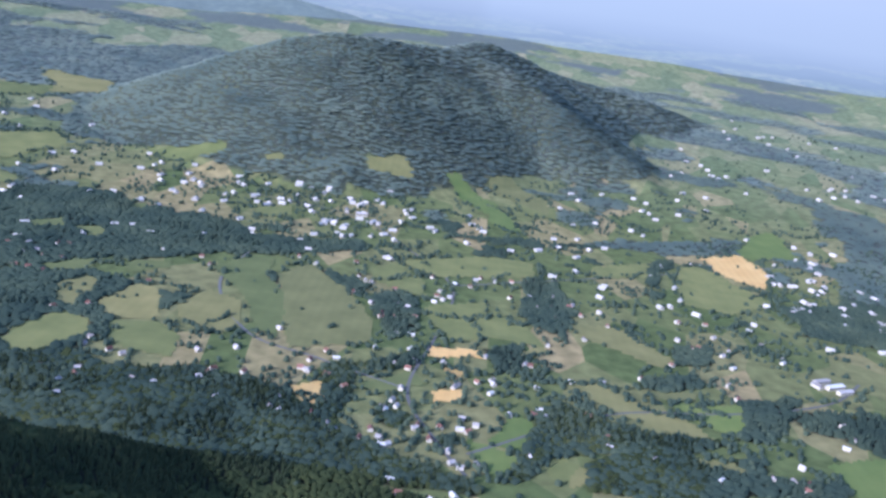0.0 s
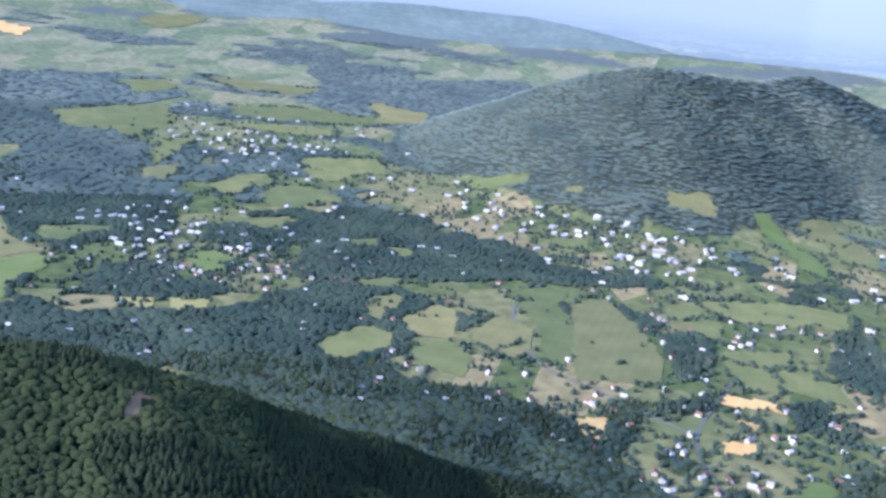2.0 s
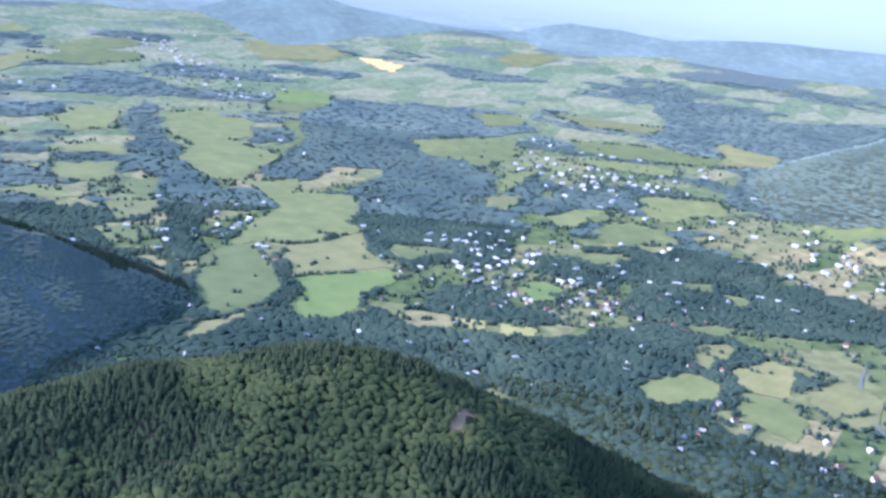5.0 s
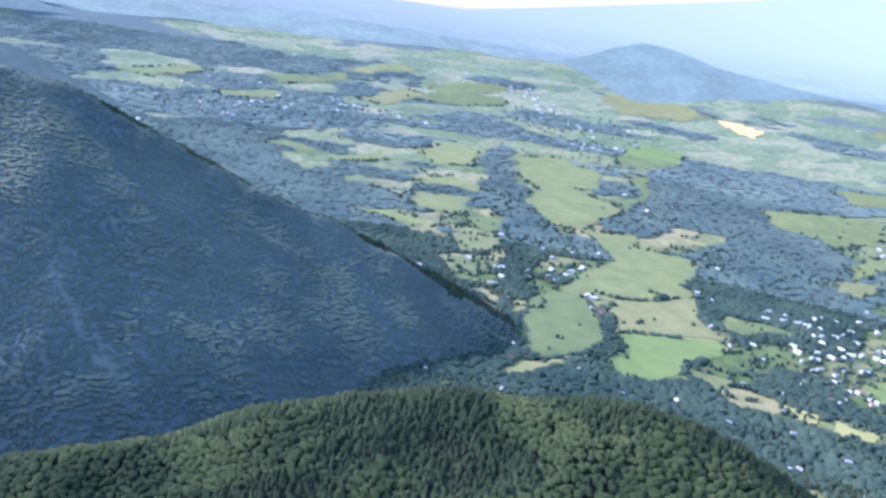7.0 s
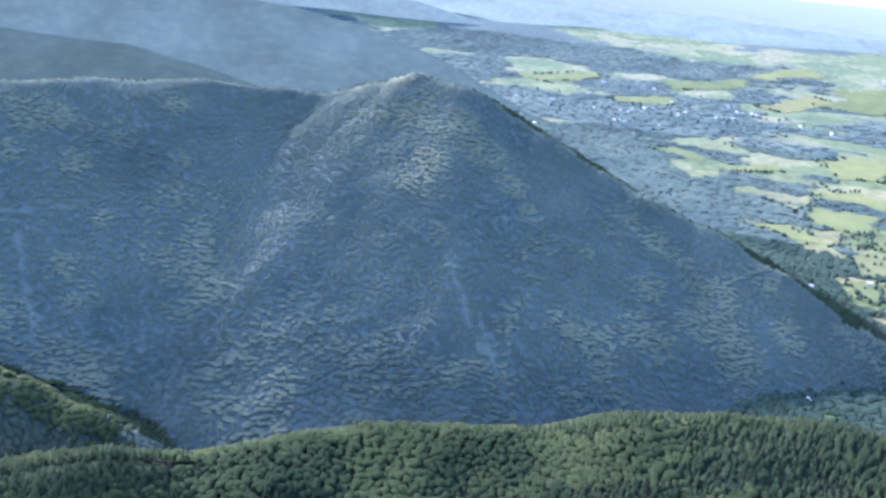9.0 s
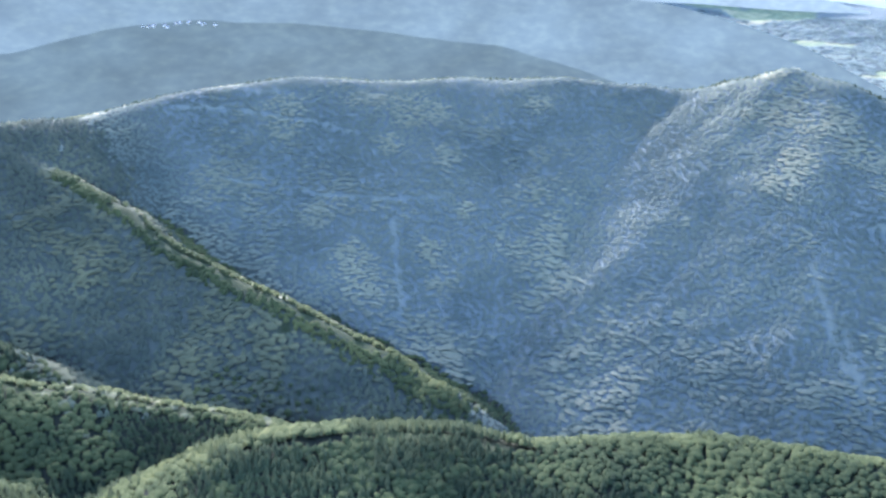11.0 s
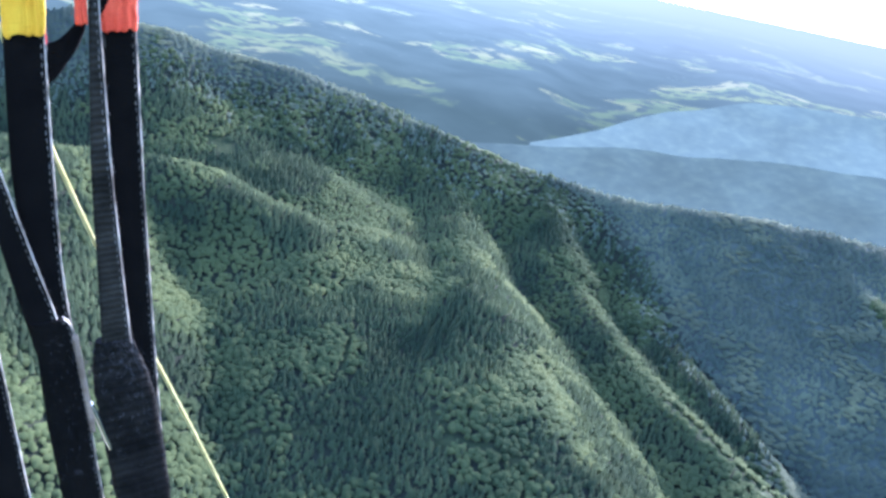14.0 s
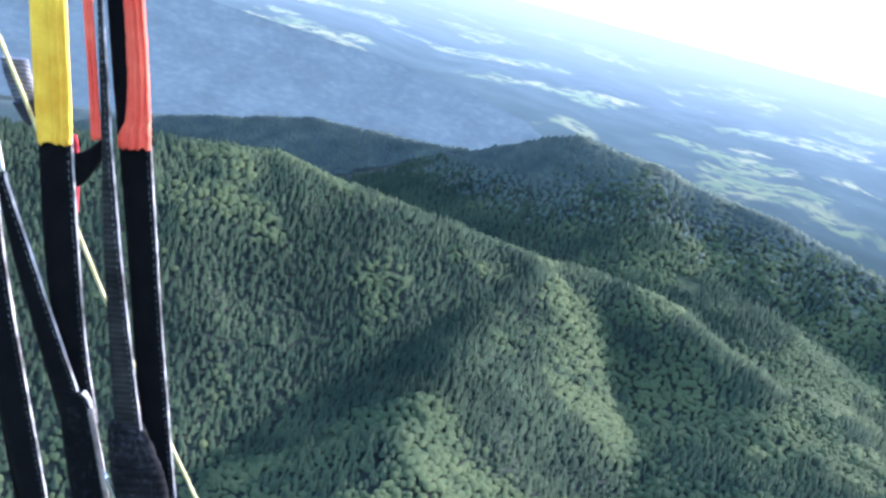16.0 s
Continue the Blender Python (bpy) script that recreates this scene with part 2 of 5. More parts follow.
FIELDS_H = [
    ('H', [(-1340, 1070), (-1351, 1272), (-1236, 1171), (-1119, 1139), (-1187, 959)]),
    ('B', [(-1178, 950), (-1112, 1133), (-1075, 1108), (-1020, 982), (-976, 882), (-1020, 833), (-1072, 859), (-1101, 932)]),
    ('G', [(-1373, 877), (-1404, 946), (-1381, 1010), (-1240, 951), (-1150, 914), (-1101, 835), (-1093, 754), (-1120, 735), (-1237, 787)]),
    ('H', [(-1051, 641), (-1096, 715), (-1081, 747), (-1104, 847), (-1087, 825), (-1050, 693)]),
    ('H', [(-1363, 829), (-1358, 863), (-1297, 821), (-1293, 796)]),
    ('B', [(-1033, 521), (-1050, 551), (-1017, 567), (-1010, 540)]),
    ('G', [(-2593, 1153), (-2664, 1301), (-2596, 1370), (-2406, 1276), (-2437, 1160)]),
    ('G', [(-2132, 957), (-2091, 1120), (-1925, 1017), (-1977, 910)]),
]
FIELDS_I = [
    ('H', [(-1794, 914), (-1755, 1024), (-1658, 961), (-1644, 883)]),
    ('G', [(-1609, 837), (-1587, 880), (-1490, 833), (-1546, 815)]),
    ('G', [(-2264, 1016), (-2291, 1130), (-2189, 1186), (-2138, 1143)]),
    ('G', [(-1911, 1030), (-1895, 1116), (-1796, 1062), (-1800, 1004)]),
    ('G', [(-2633, 661), (-2639, 756), (-2581, 839), (-2512, 805), (-2591, 693)]),
    ('G', [(-2490, 840), (-2526, 1017), (-2452, 1001), (-2420, 859)]),
    ('H', [(-2185, 841), (-2132, 929), (-2092, 905)]),
    ('G', [(-2004, 741), (-1951, 841), (-1851, 891), (-1854, 830)]),
    ('G', [(-3320, 1382), (-3431, 1648), (-3350, 1869), (-3233, 1834), (-3247, 1565)]),
    ('G', [(-1220, 1223), (-1210, 1321), (-1142, 1328), (-1133, 1188)]),
    ('G', [(-2324, 1784), (-2289, 1838), (-2119, 1726), (-1960, 1544), (-1997, 1531), (-2122, 1686)]),
]
FIELDS_J = [
    ('B', [(-2564, 1916), (-2685, 2117), (-2534, 2187), (-2429, 2078), (-2506, 1961)]),
    ('G', [(-1943, 2002), (-1904, 2084), (-1758, 2037), (-1815, 1949)]),
    ('G', [(-1776, 2027), (-1795, 2224), (-1705, 2260), (-1626, 2134), (-1604, 1939)]),
    ('G', [(-1450, 1836), (-1530, 1998), (-1490, 2077), (-1437, 1959), (-1408, 1833)]),
    ('H', [(-1386, 1739), (-1362, 1849), (-1311, 1762), (-1326, 1696)]),
    ('G', [(-1222, 1761), (-1211, 1882), (-1167, 1898), (-1108, 1742), (-1142, 1681)]),
    ('G', [(-1049, 1701), (-1086, 1850), (-1001, 1891), (-938, 1791), (-961, 1713)]),
    ('W', [(-3024, 2737), (-2828, 2834), (-2756, 2696), (-2878, 2676)]),
    ('H', [(-3358, 2357), (-3537, 2670), (-3356, 2738), (-3069, 2758), (-3061, 2576), (-3130, 2322)]),
    ('H', [(-2720, 3290), (-2734, 3634), (-2591, 3653), (-2545, 3284)]),
]
FIELDS_K = [
    ('G', [(-3540, 1571), (-3602, 1916), (-3473, 1961), (-3359, 1620)]),
    ('G', [(-3517, 343), (-3662, 626), (-3588, 705), (-3428, 442)]),
    ('G', [(-3572, 929), (-3684, 1296), (-3532, 1200), (-3442, 944)]),
    ('H', [(-3274, 1186), (-3433, 1478), (-3344, 1539), (-3177, 1265)]),
    ('G', [(-3767, 1323), (-3884, 1628), (-3772, 1612), (-3656, 1337)]),
    ('G', [(-3239, 644), (-3324, 914), (-3241, 915), (-3166, 671)]),
]
FIELDS = FIELDS_A + FIELDS_B + FIELDS_C + FIELDS_D + FIELDS_E + FIELDS_F + FIELDS_G + FIELDS_H + FIELDS_I + FIELDS_J + FIELDS_K
# woods on the valley floor
WOODS_A = [
    [(-566, 1044), (-399, 1041), (-303, 1052), (-188, 1034), (-91, 959), (-7, 903), (81, 852), (-184, 799), (-402, 715)],
    [(-517, 1029), (-427, 1021), (-283, 1058), (-194, 1014), (-73, 899), (-352, 740), (-633, 853)],
    [(-694, 1287), (-657, 1338), (-591, 1326), (-564, 1265), (-570, 1161), (-553, 1071), (-566, 1044)],
    [(-647, 1644), (-507, 1765), (-416, 1741), (-334, 1649), (-429, 1523), (-552, 1433)],
    [(-111, 1417), (-49, 1460), (-6, 1380), (-19, 1300), (-67, 1258), (-98, 1342)],
    [(148, 1610), (214, 1657), (259, 1487), (219, 1366), (157, 1393)],
    [(75, 1267), (126, 1297), (132, 1222), (90, 1165)],
]
WOODS_B = [
    [(147, 1063), (187, 1108), (243, 1074), (293, 1055), (407, 1054), (322, 1016), (210, 977), (163, 946), (124, 875), (102, 871), (150, 995)],
    [(448, 1181), (539, 1244), (521, 1163), (456, 1061), (418, 1069)],
    [(313, 1221), (420, 1278), (420, 1232), (340, 1186)],
    [(387, 1378), (471, 1411), (453, 1329), (384, 1318)],
    [(205, 932), (260, 990), (322, 1016), (381, 983), (405, 961), (527, 981), (502, 933), (209, 881)],
    [(1051, 2324), (1265, 2505), (836, 1522), (735, 1533), (663, 1524), (683, 1653), (825, 1769)],
    [(-128, 1111), (-87, 1145), (-87, 1055), (-96, 957), (-113, 981)],
    [(-86, 1135), (-23, 1231), (0, 1176), (-39, 1134)],
]
WOODS_C = [
    [(459, 1927), (509, 1941), (446, 1718), (423, 1709)],
    [(-410, 1650), (-163, 1761), (-152, 1672), (-382, 1545)],
    [(235, 1940), (546, 2105), (697, 2144), (656, 2041), (452, 1956)],
    [(-1833, 3343), (-1597, 3446), (-1299, 3268), (-835, 2762), (-768, 2505), (-1055, 2503), (-1355, 2726), (-1487, 2731)],
    [(-1097, 2476), (-754, 2370), (-689, 2274), (-796, 2232), (-1021, 2273)],
    [(-825, 1530), (-646, 1609), (-562, 1457), (-707, 1311)],
    [(-2485, 1985), (-2340, 2381), (-2031, 2640), (-1780, 2441), (-1890, 2074), (-1853, 1758), (-1962, 1627), (-2203, 1738)],
    [(-1769, 1720), (-1672, 2078), (-1516, 1888), (-1413, 2054), (-1269, 1805), (-1230, 1464), (-1357, 1322), (-1481, 1381)],
]
WOODS_D = [
    [(-1378, 2006), (-1259, 2101), (-1184, 2065), (-1199, 1925), (-1272, 1881)],
    [(-571, 1091), (-598, 1330), (-667, 1297), (-749, 1086), (-790, 1028), (-870, 965), (-978, 871), (-941, 753), (-825, 915), (-654, 880), (-547, 932)],
    [(-607, 1511), (-576, 1724), (-460, 1737), (-415, 1594), (-518, 1433)],
    [(-1562, 3240), (-1100, 3721), (-896, 3681), (-872, 3023), (-1148, 2988)],
    [(-1121, 2447), (-883, 2768), (-699, 2649), (-755, 2316), (-990, 2250)],
    [(-1373, 1272), (-1172, 1171), (-1088, 1159), (-1061, 1404), (-1138, 1503), (-1303, 1351)],
]
WOODS_E = [
    [(-2630, 1428), (-2699, 1549), (-2199, 1321), (-1897, 1222), (-1764, 1175), (-1648, 1074), (-1436, 908), (-1239, 779), (-1128, 695), (-1104, 641), (-1196, 721), (-1410, 837), (-1583, 931), (-1692, 1026), (-1952, 1130), (-2206, 1194)],
    [(-2175, 1742), (-2197, 2136), (-2058, 2238), (-1946, 2102), (-1835, 1812), (-1815, 1590), (-1864, 1493), (-1880, 1436), (-2017, 1615)],
    [(-1677, 1562), (-1732, 1824), (-1661, 1954), (-1426, 1749), (-1270, 1555), (-1245, 1355), (-1290, 1255), (-1418, 1309), (-1487, 1409)],
    [(-1006, 730), (-1020, 833), (-975, 864), (-994, 971), (-876, 937), (-786, 966), (-676, 965), (-557, 966), (-561, 889), (-706, 884), (-857, 865), (-946, 831)],
]
WOODS_F = [
    [(-2796, 272), (-2633, 653), (-2159, 802), (-2037, 731), (-1832, 821), (-1519, 784), (-1449, 798), (-1201, 692), (-1175, 562), (-1537, 540), (-2155, 486)],
    [(-3034, 3163), (-3453, 2882), (-3771, 2764)],
]
WOODS = WOODS_A + WOODS_B + WOODS_C + WOODS_D + WOODS_E + WOODS_F
# villages and hamlets: centre and number of houses
VILLAGES_A = [(-531, 2091, 40), (-413, 1997, 45), (-318, 1977, 25), (-202, 1967, 25), (-254, 1821, 15), (-231, 1682, 6), (35, 1543, 30), (11, 1387, 16), (-53, 1287, 8), (-41, 1070, 26), (-62, 998, 18), (41, 985, 26), (62, 923, 14), (-149, 1141, 14), (25, 1248, 6), (71, 1125, 8), (852, 2035, 24), (793, 1827, 30), (683, 1653, 12), (416, 2257, 14), (792, 2880, 24), (614, 2445, 14), (461, 1000, 14), (311, 1014, 3), (377, 1535, 10), (301, 1504, 6), (223, 1517, 5), (507, 1470, 8), (-237, 2280, 10), (-540, 2265, 12), (145, 2009, 6), (213, 1143, 4)]
VILLAGES_B = [(1204, 3420, 20), (1242, 2884, 24), (-1430, 2195, 50), (-1235, 2309, 30), (-1094, 1446, 16), (-1034, 1317, 26), (-853, 1275, 24), (-827, 1361, 10), (-763, 1353, 10), (-850, 1127, 8), (-412, 1035, 12), (-377, 1227, 5), (-922, 2037, 14), (-666, 2344, 14), (-394, 1069, 8), (-1352, 1194, 4), (-1215, 873, 4), (-1336, 1047, 5), (-1483, 981, 10), (-1475, 1059, 8), (-1592, 1228, 8), (-1583, 1302, 6), (-1174, 1167, 6), (-1051, 641, 5), (-1189, 759, 4), (-1551, 849, 5), (-1079, 1331, 16), (-990, 1328, 16), (-837, 1255, 12), (-815, 1324, 10), (-716, 1360, 10), (-1366, 2199, 40)]
VILLAGES_C = [(-3353, 1979, 20), (-2695, 1846, 18), (-1870, 950, 6), (-1994, 1568, 4), (-3044, 552, 30), (-3108, 820, 30), (-3074, 1099, 14), (-3438, 2025, 24), (-2910, 1932, 20)]
VILLAGES = VILLAGES_A + VILLAGES_B + VILLAGES_C
# stands of paler broad-leaved trees on the shaded face: centre and reach
STANDS = [(-1431, 56, 45), (-1350, 15, 30), (-1309, -16, 21), (-1369, 101, 39), (-1317, 134, 29), (-1217, 32, 17), (-1169, 53, 11), (-1269, 165, 20), (-1274, -349, 21), (-1222, -311, 28), (-1167, -282, 34), (-1124, -296, 33), (-1239, 246, 20), (-1330, 318, 30), (-1298, 368, 30), (-1209, 344, 36), (-1170, 405, 47), (-1127, 330, 44), (-1122, 454, 46), (-1228, 451, 25), (-1023, 125, 16), (-856, 124, 14)] + \
    [(-1171, 536, 32), (-1313, -512, 31), (-1401, -560, 19), (-1460, -403, 24), (-1360, -365, 22), (-1283, -353, 25), (-1249, -311, 20), (-1187, -311, 46), (-1139, -279, 37), (-1097, -568, 39), (-1063, -524, 41), (-1154, -461, 31), (-1109, -433, 30), (-1145, -651, 33), (-1191, -637, 38), (-1108, -746, 21), (-1303, -606, 23), (-1271, -764, 23), (-1230, -441, 16), (-1006, -380, 20), (-906, -304, 18)]
CLEARINGS = [(-430, 539, 13), (-445, 550, 8), (215, -680, 14), (-66, -1252, 22)] + [(-257, -679, 10), (-880, -549, 9)]
TRACKS = [[(-1180, -541), (-1123, -509), (-1042, -463)], [(-1206, -942), (-1253, -862), (-1289, -753), (-1305, -657)], [(-1174, -697), (-1194, -619), (-1209, -551), (-1243, -482)], [(-1183, 47), (-1118, 73), (-1050, 100)], [(-1116, 91), (-1051, 108), (-1015, 128)], [(-291, -870), (-266, -821)], [(-198, -869), (-185, -812)], [(-251, -731), (-270, -677), (-315, -642), (-362, -615)], [(-1254, 115), (-1267, 165), (-1284, 196)], [(-1134, -799), (-1160, -752)], [(-1259, -982), (-1342, -781)], [(32, -731), (-57, -739), (-159, -743)]]

# ---- materials ----
def material(name, roughness=0.9, metal=0.0, sheen=0.0):
    m = bpy.data.materials.new(name)
    m.use_nodes = True
    b = m.node_tree.nodes["Principled BSDF"]
    b.inputs["Roughness"].default_value = roughness
    b.inputs["Metallic"].default_value = metal
    b.inputs["Specular IOR Level"].default_value = 0.15
    b.inputs["Sheen Weight"].default_value = sheen
    b.inputs["Sheen Roughness"].default_value = 0.6
    return m, m.node_tree.nodes, m.node_tree.links, b


def ramp(nodes, links, factor, stops):
    r = nodes.new("ShaderNodeValToRGB")
    e = r.color_ramp.elements
    while len(e) < len(stops):
        e.new(0.5)
    for k, (at, colour) in enumerate(stops):
        e[k].position, e[k].color = at, (*colour, 1)
    links.new(factor, r.inputs[0])
    return r.outputs[0]


def noise_out(nodes, links, vector, size, detail=4):
    n = nodes.new("ShaderNodeTexNoise")
    n.inputs["Scale"].default_value = 1.0 / size
    n.inputs["Detail"].default_value = detail
    links.new(vector, n.inputs["Vector"])
    return n.outputs["Fac"]


def mix(nodes, links, factor, a, b, blend="MIX"):
    m = nodes.new("ShaderNodeMix")
    m.data_type, m.blend_type = "RGBA", blend
    for socket, value in ((m.inputs[0], factor), (m.inputs[6], a), (m.inputs[7], b)):
        if isinstance(value, (int, float)):
            socket.default_value = value
        elif isinstance(value, tuple):
            socket.default_value = (*value, 1)
        else:
            links.new(value, socket)
    return m.outputs[2]


def position(nodes):
    return nodes.new("ShaderNodeNewGeometry").outputs["Position"]


def attribute(nodes, name):
    a = nodes.new("ShaderNodeAttribute")
    a.attribute_name = name
    return a.outputs["Fac"]


def foliage(name, dark, mid, light, patch=60.0, through_leaf=0.22):
    """Leaves or needles: a tint of its own for each crown, stands of older and younger wood, and light that shines through."""
    m, n, l, b = material(name, 0.95, 0, 0.0)
    b.inputs["Specular IOR Level"].default_value = 0.04
    tint = ramp(n, l, attribute(n, "tint"), [(0.0, dark), (0.55, mid), (1.0, light)])
    stand = ramp(n, l, noise_out(n, l, position(n), patch, 3), [(0.3, (0.7, 0.76, 0.74)), (0.7, (1.22, 1.18, 1.0))])
    colour = mix(n, l, 1.0, tint, stand, "MULTIPLY")
    l.new(colour, b.inputs["Base Color"])
    leaf = n.new("ShaderNodeBsdfTranslucent")
    l.new(mix(n, l, 1.0, colour, (1.5, 1.6, 1.0), "MULTIPLY"), leaf.inputs["Color"])
    both = n.new("ShaderNodeMixShader")
    both.inputs[0].default_value = through_leaf
    l.new(b.outputs[0], both.inputs[1])
    l.new(leaf.outputs[0], both.inputs[2])
    l.new(both.outputs[0], n["Material Output"].inputs[0])
    return m


SPRUCE = foliage("spruce_needles", (0.0325, 0.0425, 0.0225), (0.04625, 0.05875, 0.03), (0.0675, 0.07875, 0.03625))
BROADLEAF = foliage("broad_leaves", (0.0408, 0.0508, 0.0221), (0.0585, 0.0696, 0.0287), (0.0784, 0.0861, 0.0342))
# from here on the leaf colours carry haze: greyer, bluer or paler with distance
MID_SPRUCE = foliage("haze_greyed_needles", (0.066, 0.075, 0.054), (0.082, 0.092, 0.064), (0.103, 0.112, 0.072))
MID_BROAD = foliage("haze_greyed_leaves", (0.078, 0.083, 0.053), (0.1, 0.104, 0.062), (0.126, 0.126, 0.07))
HAZED_SPRUCE = foliage("hazed_spruce_needles", (0.0972, 0.1104, 0.0888), (0.1128, 0.1272, 0.1008), (0.1344, 0.1464, 0.1128), 160.0, 0.12)
HAZED_BROAD = foliage("hazed_broad_leaves", (0.118, 0.128, 0.096), (0.15, 0.156, 0.113), (0.19, 0.19, 0.13), 160.0, 0.12)
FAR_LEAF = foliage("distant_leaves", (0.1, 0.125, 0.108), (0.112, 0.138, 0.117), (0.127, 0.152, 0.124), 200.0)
PLAIN_LEAF = foliage("haze_paled_leaves", (0.148, 0.177, 0.156), (0.16, 0.19, 0.165), (0.175, 0.203, 0.17), 200.0)
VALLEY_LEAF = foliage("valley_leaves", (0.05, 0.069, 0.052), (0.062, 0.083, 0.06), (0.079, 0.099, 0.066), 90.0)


def ground_material():
    m, n, l, b = material("meadow_and_forest_floor", 0.95, 0, 0.0)
    b.inputs["Specular IOR Level"].default_value = 0.04
    p = position(n)
    v = n.new("ShaderNodeTexVoronoi")
    v.inputs["Scale"].default_value = 1 / 95.0
    warp = n.new("ShaderNodeVectorMath")
    warp.operation = "MULTIPLY"
    warp.inputs[1].default_value = (1.0, 0.55, 0.0)
    l.new(p, warp.inputs[0])
    l.new(warp.outputs[0], v.inputs["Vector"])
    parcel = n.new("ShaderNodeSeparateColor")
    l.new(v.outputs["Color"], parcel.inputs[0])
    grass = ramp(n, l, parcel.outputs[0], [(0.0, (0.09, 0.11, 0.038)), (0.4, (0.126, 0.135, 0.049)), (0.7, (0.17, 0.16, 0.065)), (1.0, (0.27, 0.207, 0.095))])
    # paler, bluer grass: haze put into the colour of the far ground
    hazed_grass = ramp(n, l, parcel.outputs[1], [(0.0, (0.12, 0.147, 0.08)), (0.5, (0.165, 0.182, 0.095)), (1.0, (0.24, 0.222, 0.13))])
    grass = mix(n, l, attribute(n, "blue"), grass, hazed_grass)
    grain = ramp(n, l, noise_out(n, l, p, 25, 6), [(0.3, (0.7, 0.72, 0.7)), (0.7, (1.2, 1.2, 1.15))])
    grass = mix(n, l, 1.0, grass, grain, "MULTIPLY")
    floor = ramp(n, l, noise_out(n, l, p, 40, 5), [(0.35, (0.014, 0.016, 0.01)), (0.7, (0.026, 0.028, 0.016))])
    # litter paled and blued for haze, far off and on the shaded face
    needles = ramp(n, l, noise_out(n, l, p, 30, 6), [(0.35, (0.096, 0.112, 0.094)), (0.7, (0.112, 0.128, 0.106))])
    # undergrowth toned like the haze-greyed trees above it
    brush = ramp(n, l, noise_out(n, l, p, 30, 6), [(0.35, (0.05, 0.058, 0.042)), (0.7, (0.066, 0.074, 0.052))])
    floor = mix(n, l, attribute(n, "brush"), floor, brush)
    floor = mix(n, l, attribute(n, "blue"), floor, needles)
    young = ramp(n, l, noise_out(n, l, p, 18, 5), [(0.3, (0.021, 0.028, 0.011)), (0.75, (0.04, 0.047, 0.018))])
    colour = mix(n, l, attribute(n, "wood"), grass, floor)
    # clearings take the same haze tone
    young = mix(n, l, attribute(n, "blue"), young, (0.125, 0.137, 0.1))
    colour = mix(n, l, attribute(n, "clearing"), colour, young)
    l.new(colour, b.inputs["Base Color"])
    bump = n.new("ShaderNodeBump")
    bump.inputs["Distance"].default_value = 1.5
    bump.inputs["Strength"].default_value = 0.4
    l.new(noise_out(n, l, p, 6, 5), bump.inputs["Height"])
    l.new(bump.outputs[0], b.inputs["Normal"])
    return m


def field_material(name, a, c, stripe=0.0):
    """A meadow or a crop: mown lanes, damp and dry spots, and a shade of its own for each field."""
    m, n, l, b = material(name, 0.9, 0, 0.0)
    p = position(n)
    spots = ramp(n, l, noise_out(n, l, p, 45, 6), [(0.3, a), (0.7, c)])
    info = n.new("ShaderNodeObjectInfo")
    own = ramp(n, l, info.outputs["Random"], [(0.0, (0.78, 0.82, 0.8)), (1.0, (1.2, 1.12, 1.05))])
    colour = mix(n, l, 1.0, spots, own, "MULTIPLY")
    w = n.new("ShaderNodeTexWave")
    w.inputs["Scale"].default_value = 0.02
    w.inputs["Distortion"].default_value = 1.5
    l.new(p, w.inputs["Vector"])
    lanes = ramp(n, l, w.outputs["Fac"], [(0.3, (0.9, 0.9, 0.9)), (0.7, (1.08, 1.08, 1.05))])
    colour = mix(n, l, stripe, colour, mix(n, l, 1.0, colour, lanes, "MULTIPLY"))
    l.new(colour, b.inputs["Base Color"])
    return m


GROUND = ground_material()
MEADOW = field_material("meadow_grass", (0.114, 0.126, 0.04), (0.16, 0.164, 0.054), 0.12)
HAY = field_material("dry_hay", (0.15, 0.143, 0.05), (0.2, 0.182, 0.066), 0.2)
WHEAT = field_material("ripe_wheat", (0.5, 0.31, 0.1), (0.58, 0.38, 0.14), 0.3)
LUSH = field_material("lush_grass", (0.1, 0.135, 0.034), (0.14, 0.165, 0.045), 0.12)
STUBBLE = field_material("yellow_stubble", (0.25, 0.22, 0.07), (0.31, 0.27, 0.09), 0.2)
BARE = field_material("bare_earth", (0.15, 0.1, 0.052), (0.21, 0.15, 0.08), 0.2)


def plain(name, colour, roughness=0.8, metal=0.0, vary=0.15):
    m, n, l, b = material(name, roughness, metal)
    info = n.new("ShaderNodeObjectInfo")
    own = ramp(n, l, info.outputs["Random"], [(0.0, tuple(c * (1 - vary) for c in colour)), (1.0, tuple(min(1, c * (1 + vary)) for c in colour))])
    dirt = ramp(n, l, noise_out(n, l, position(n), 1.5, 4), [(0.3, (0.8, 0.8, 0.8)), (0.7, (1.05, 1.05, 1.05))])
    l.new(mix(n, l, 1.0, own, dirt, "MULTIPLY"), b.inputs["Base Color"])
    return m


PLASTER = plain("white_plaster", (0.5, 0.45, 0.35))
DISTANT_WALL = plain("weathered_wall_and_roof", (0.5, 0.46, 0.39))
ROOF_RED = plain("red_tiles", (0.2, 0.1, 0.07), 0.8, 0, 0.35)
ROOF_GREY = plain("grey_sheet_roof", (0.32, 0.29, 0.26), 0.6, 0, 0.5)
ROOF_WHITE = plain("pale_sheet_roof", (0.55, 0.52, 0.45), 0.5, 0, 0.15)
DARK_PANE = plain("dark_glass", (0.03, 0.035, 0.04), 0.15)
ASPHALT = plain("pale_asphalt", (0.15, 0.14, 0.12), 0.9)

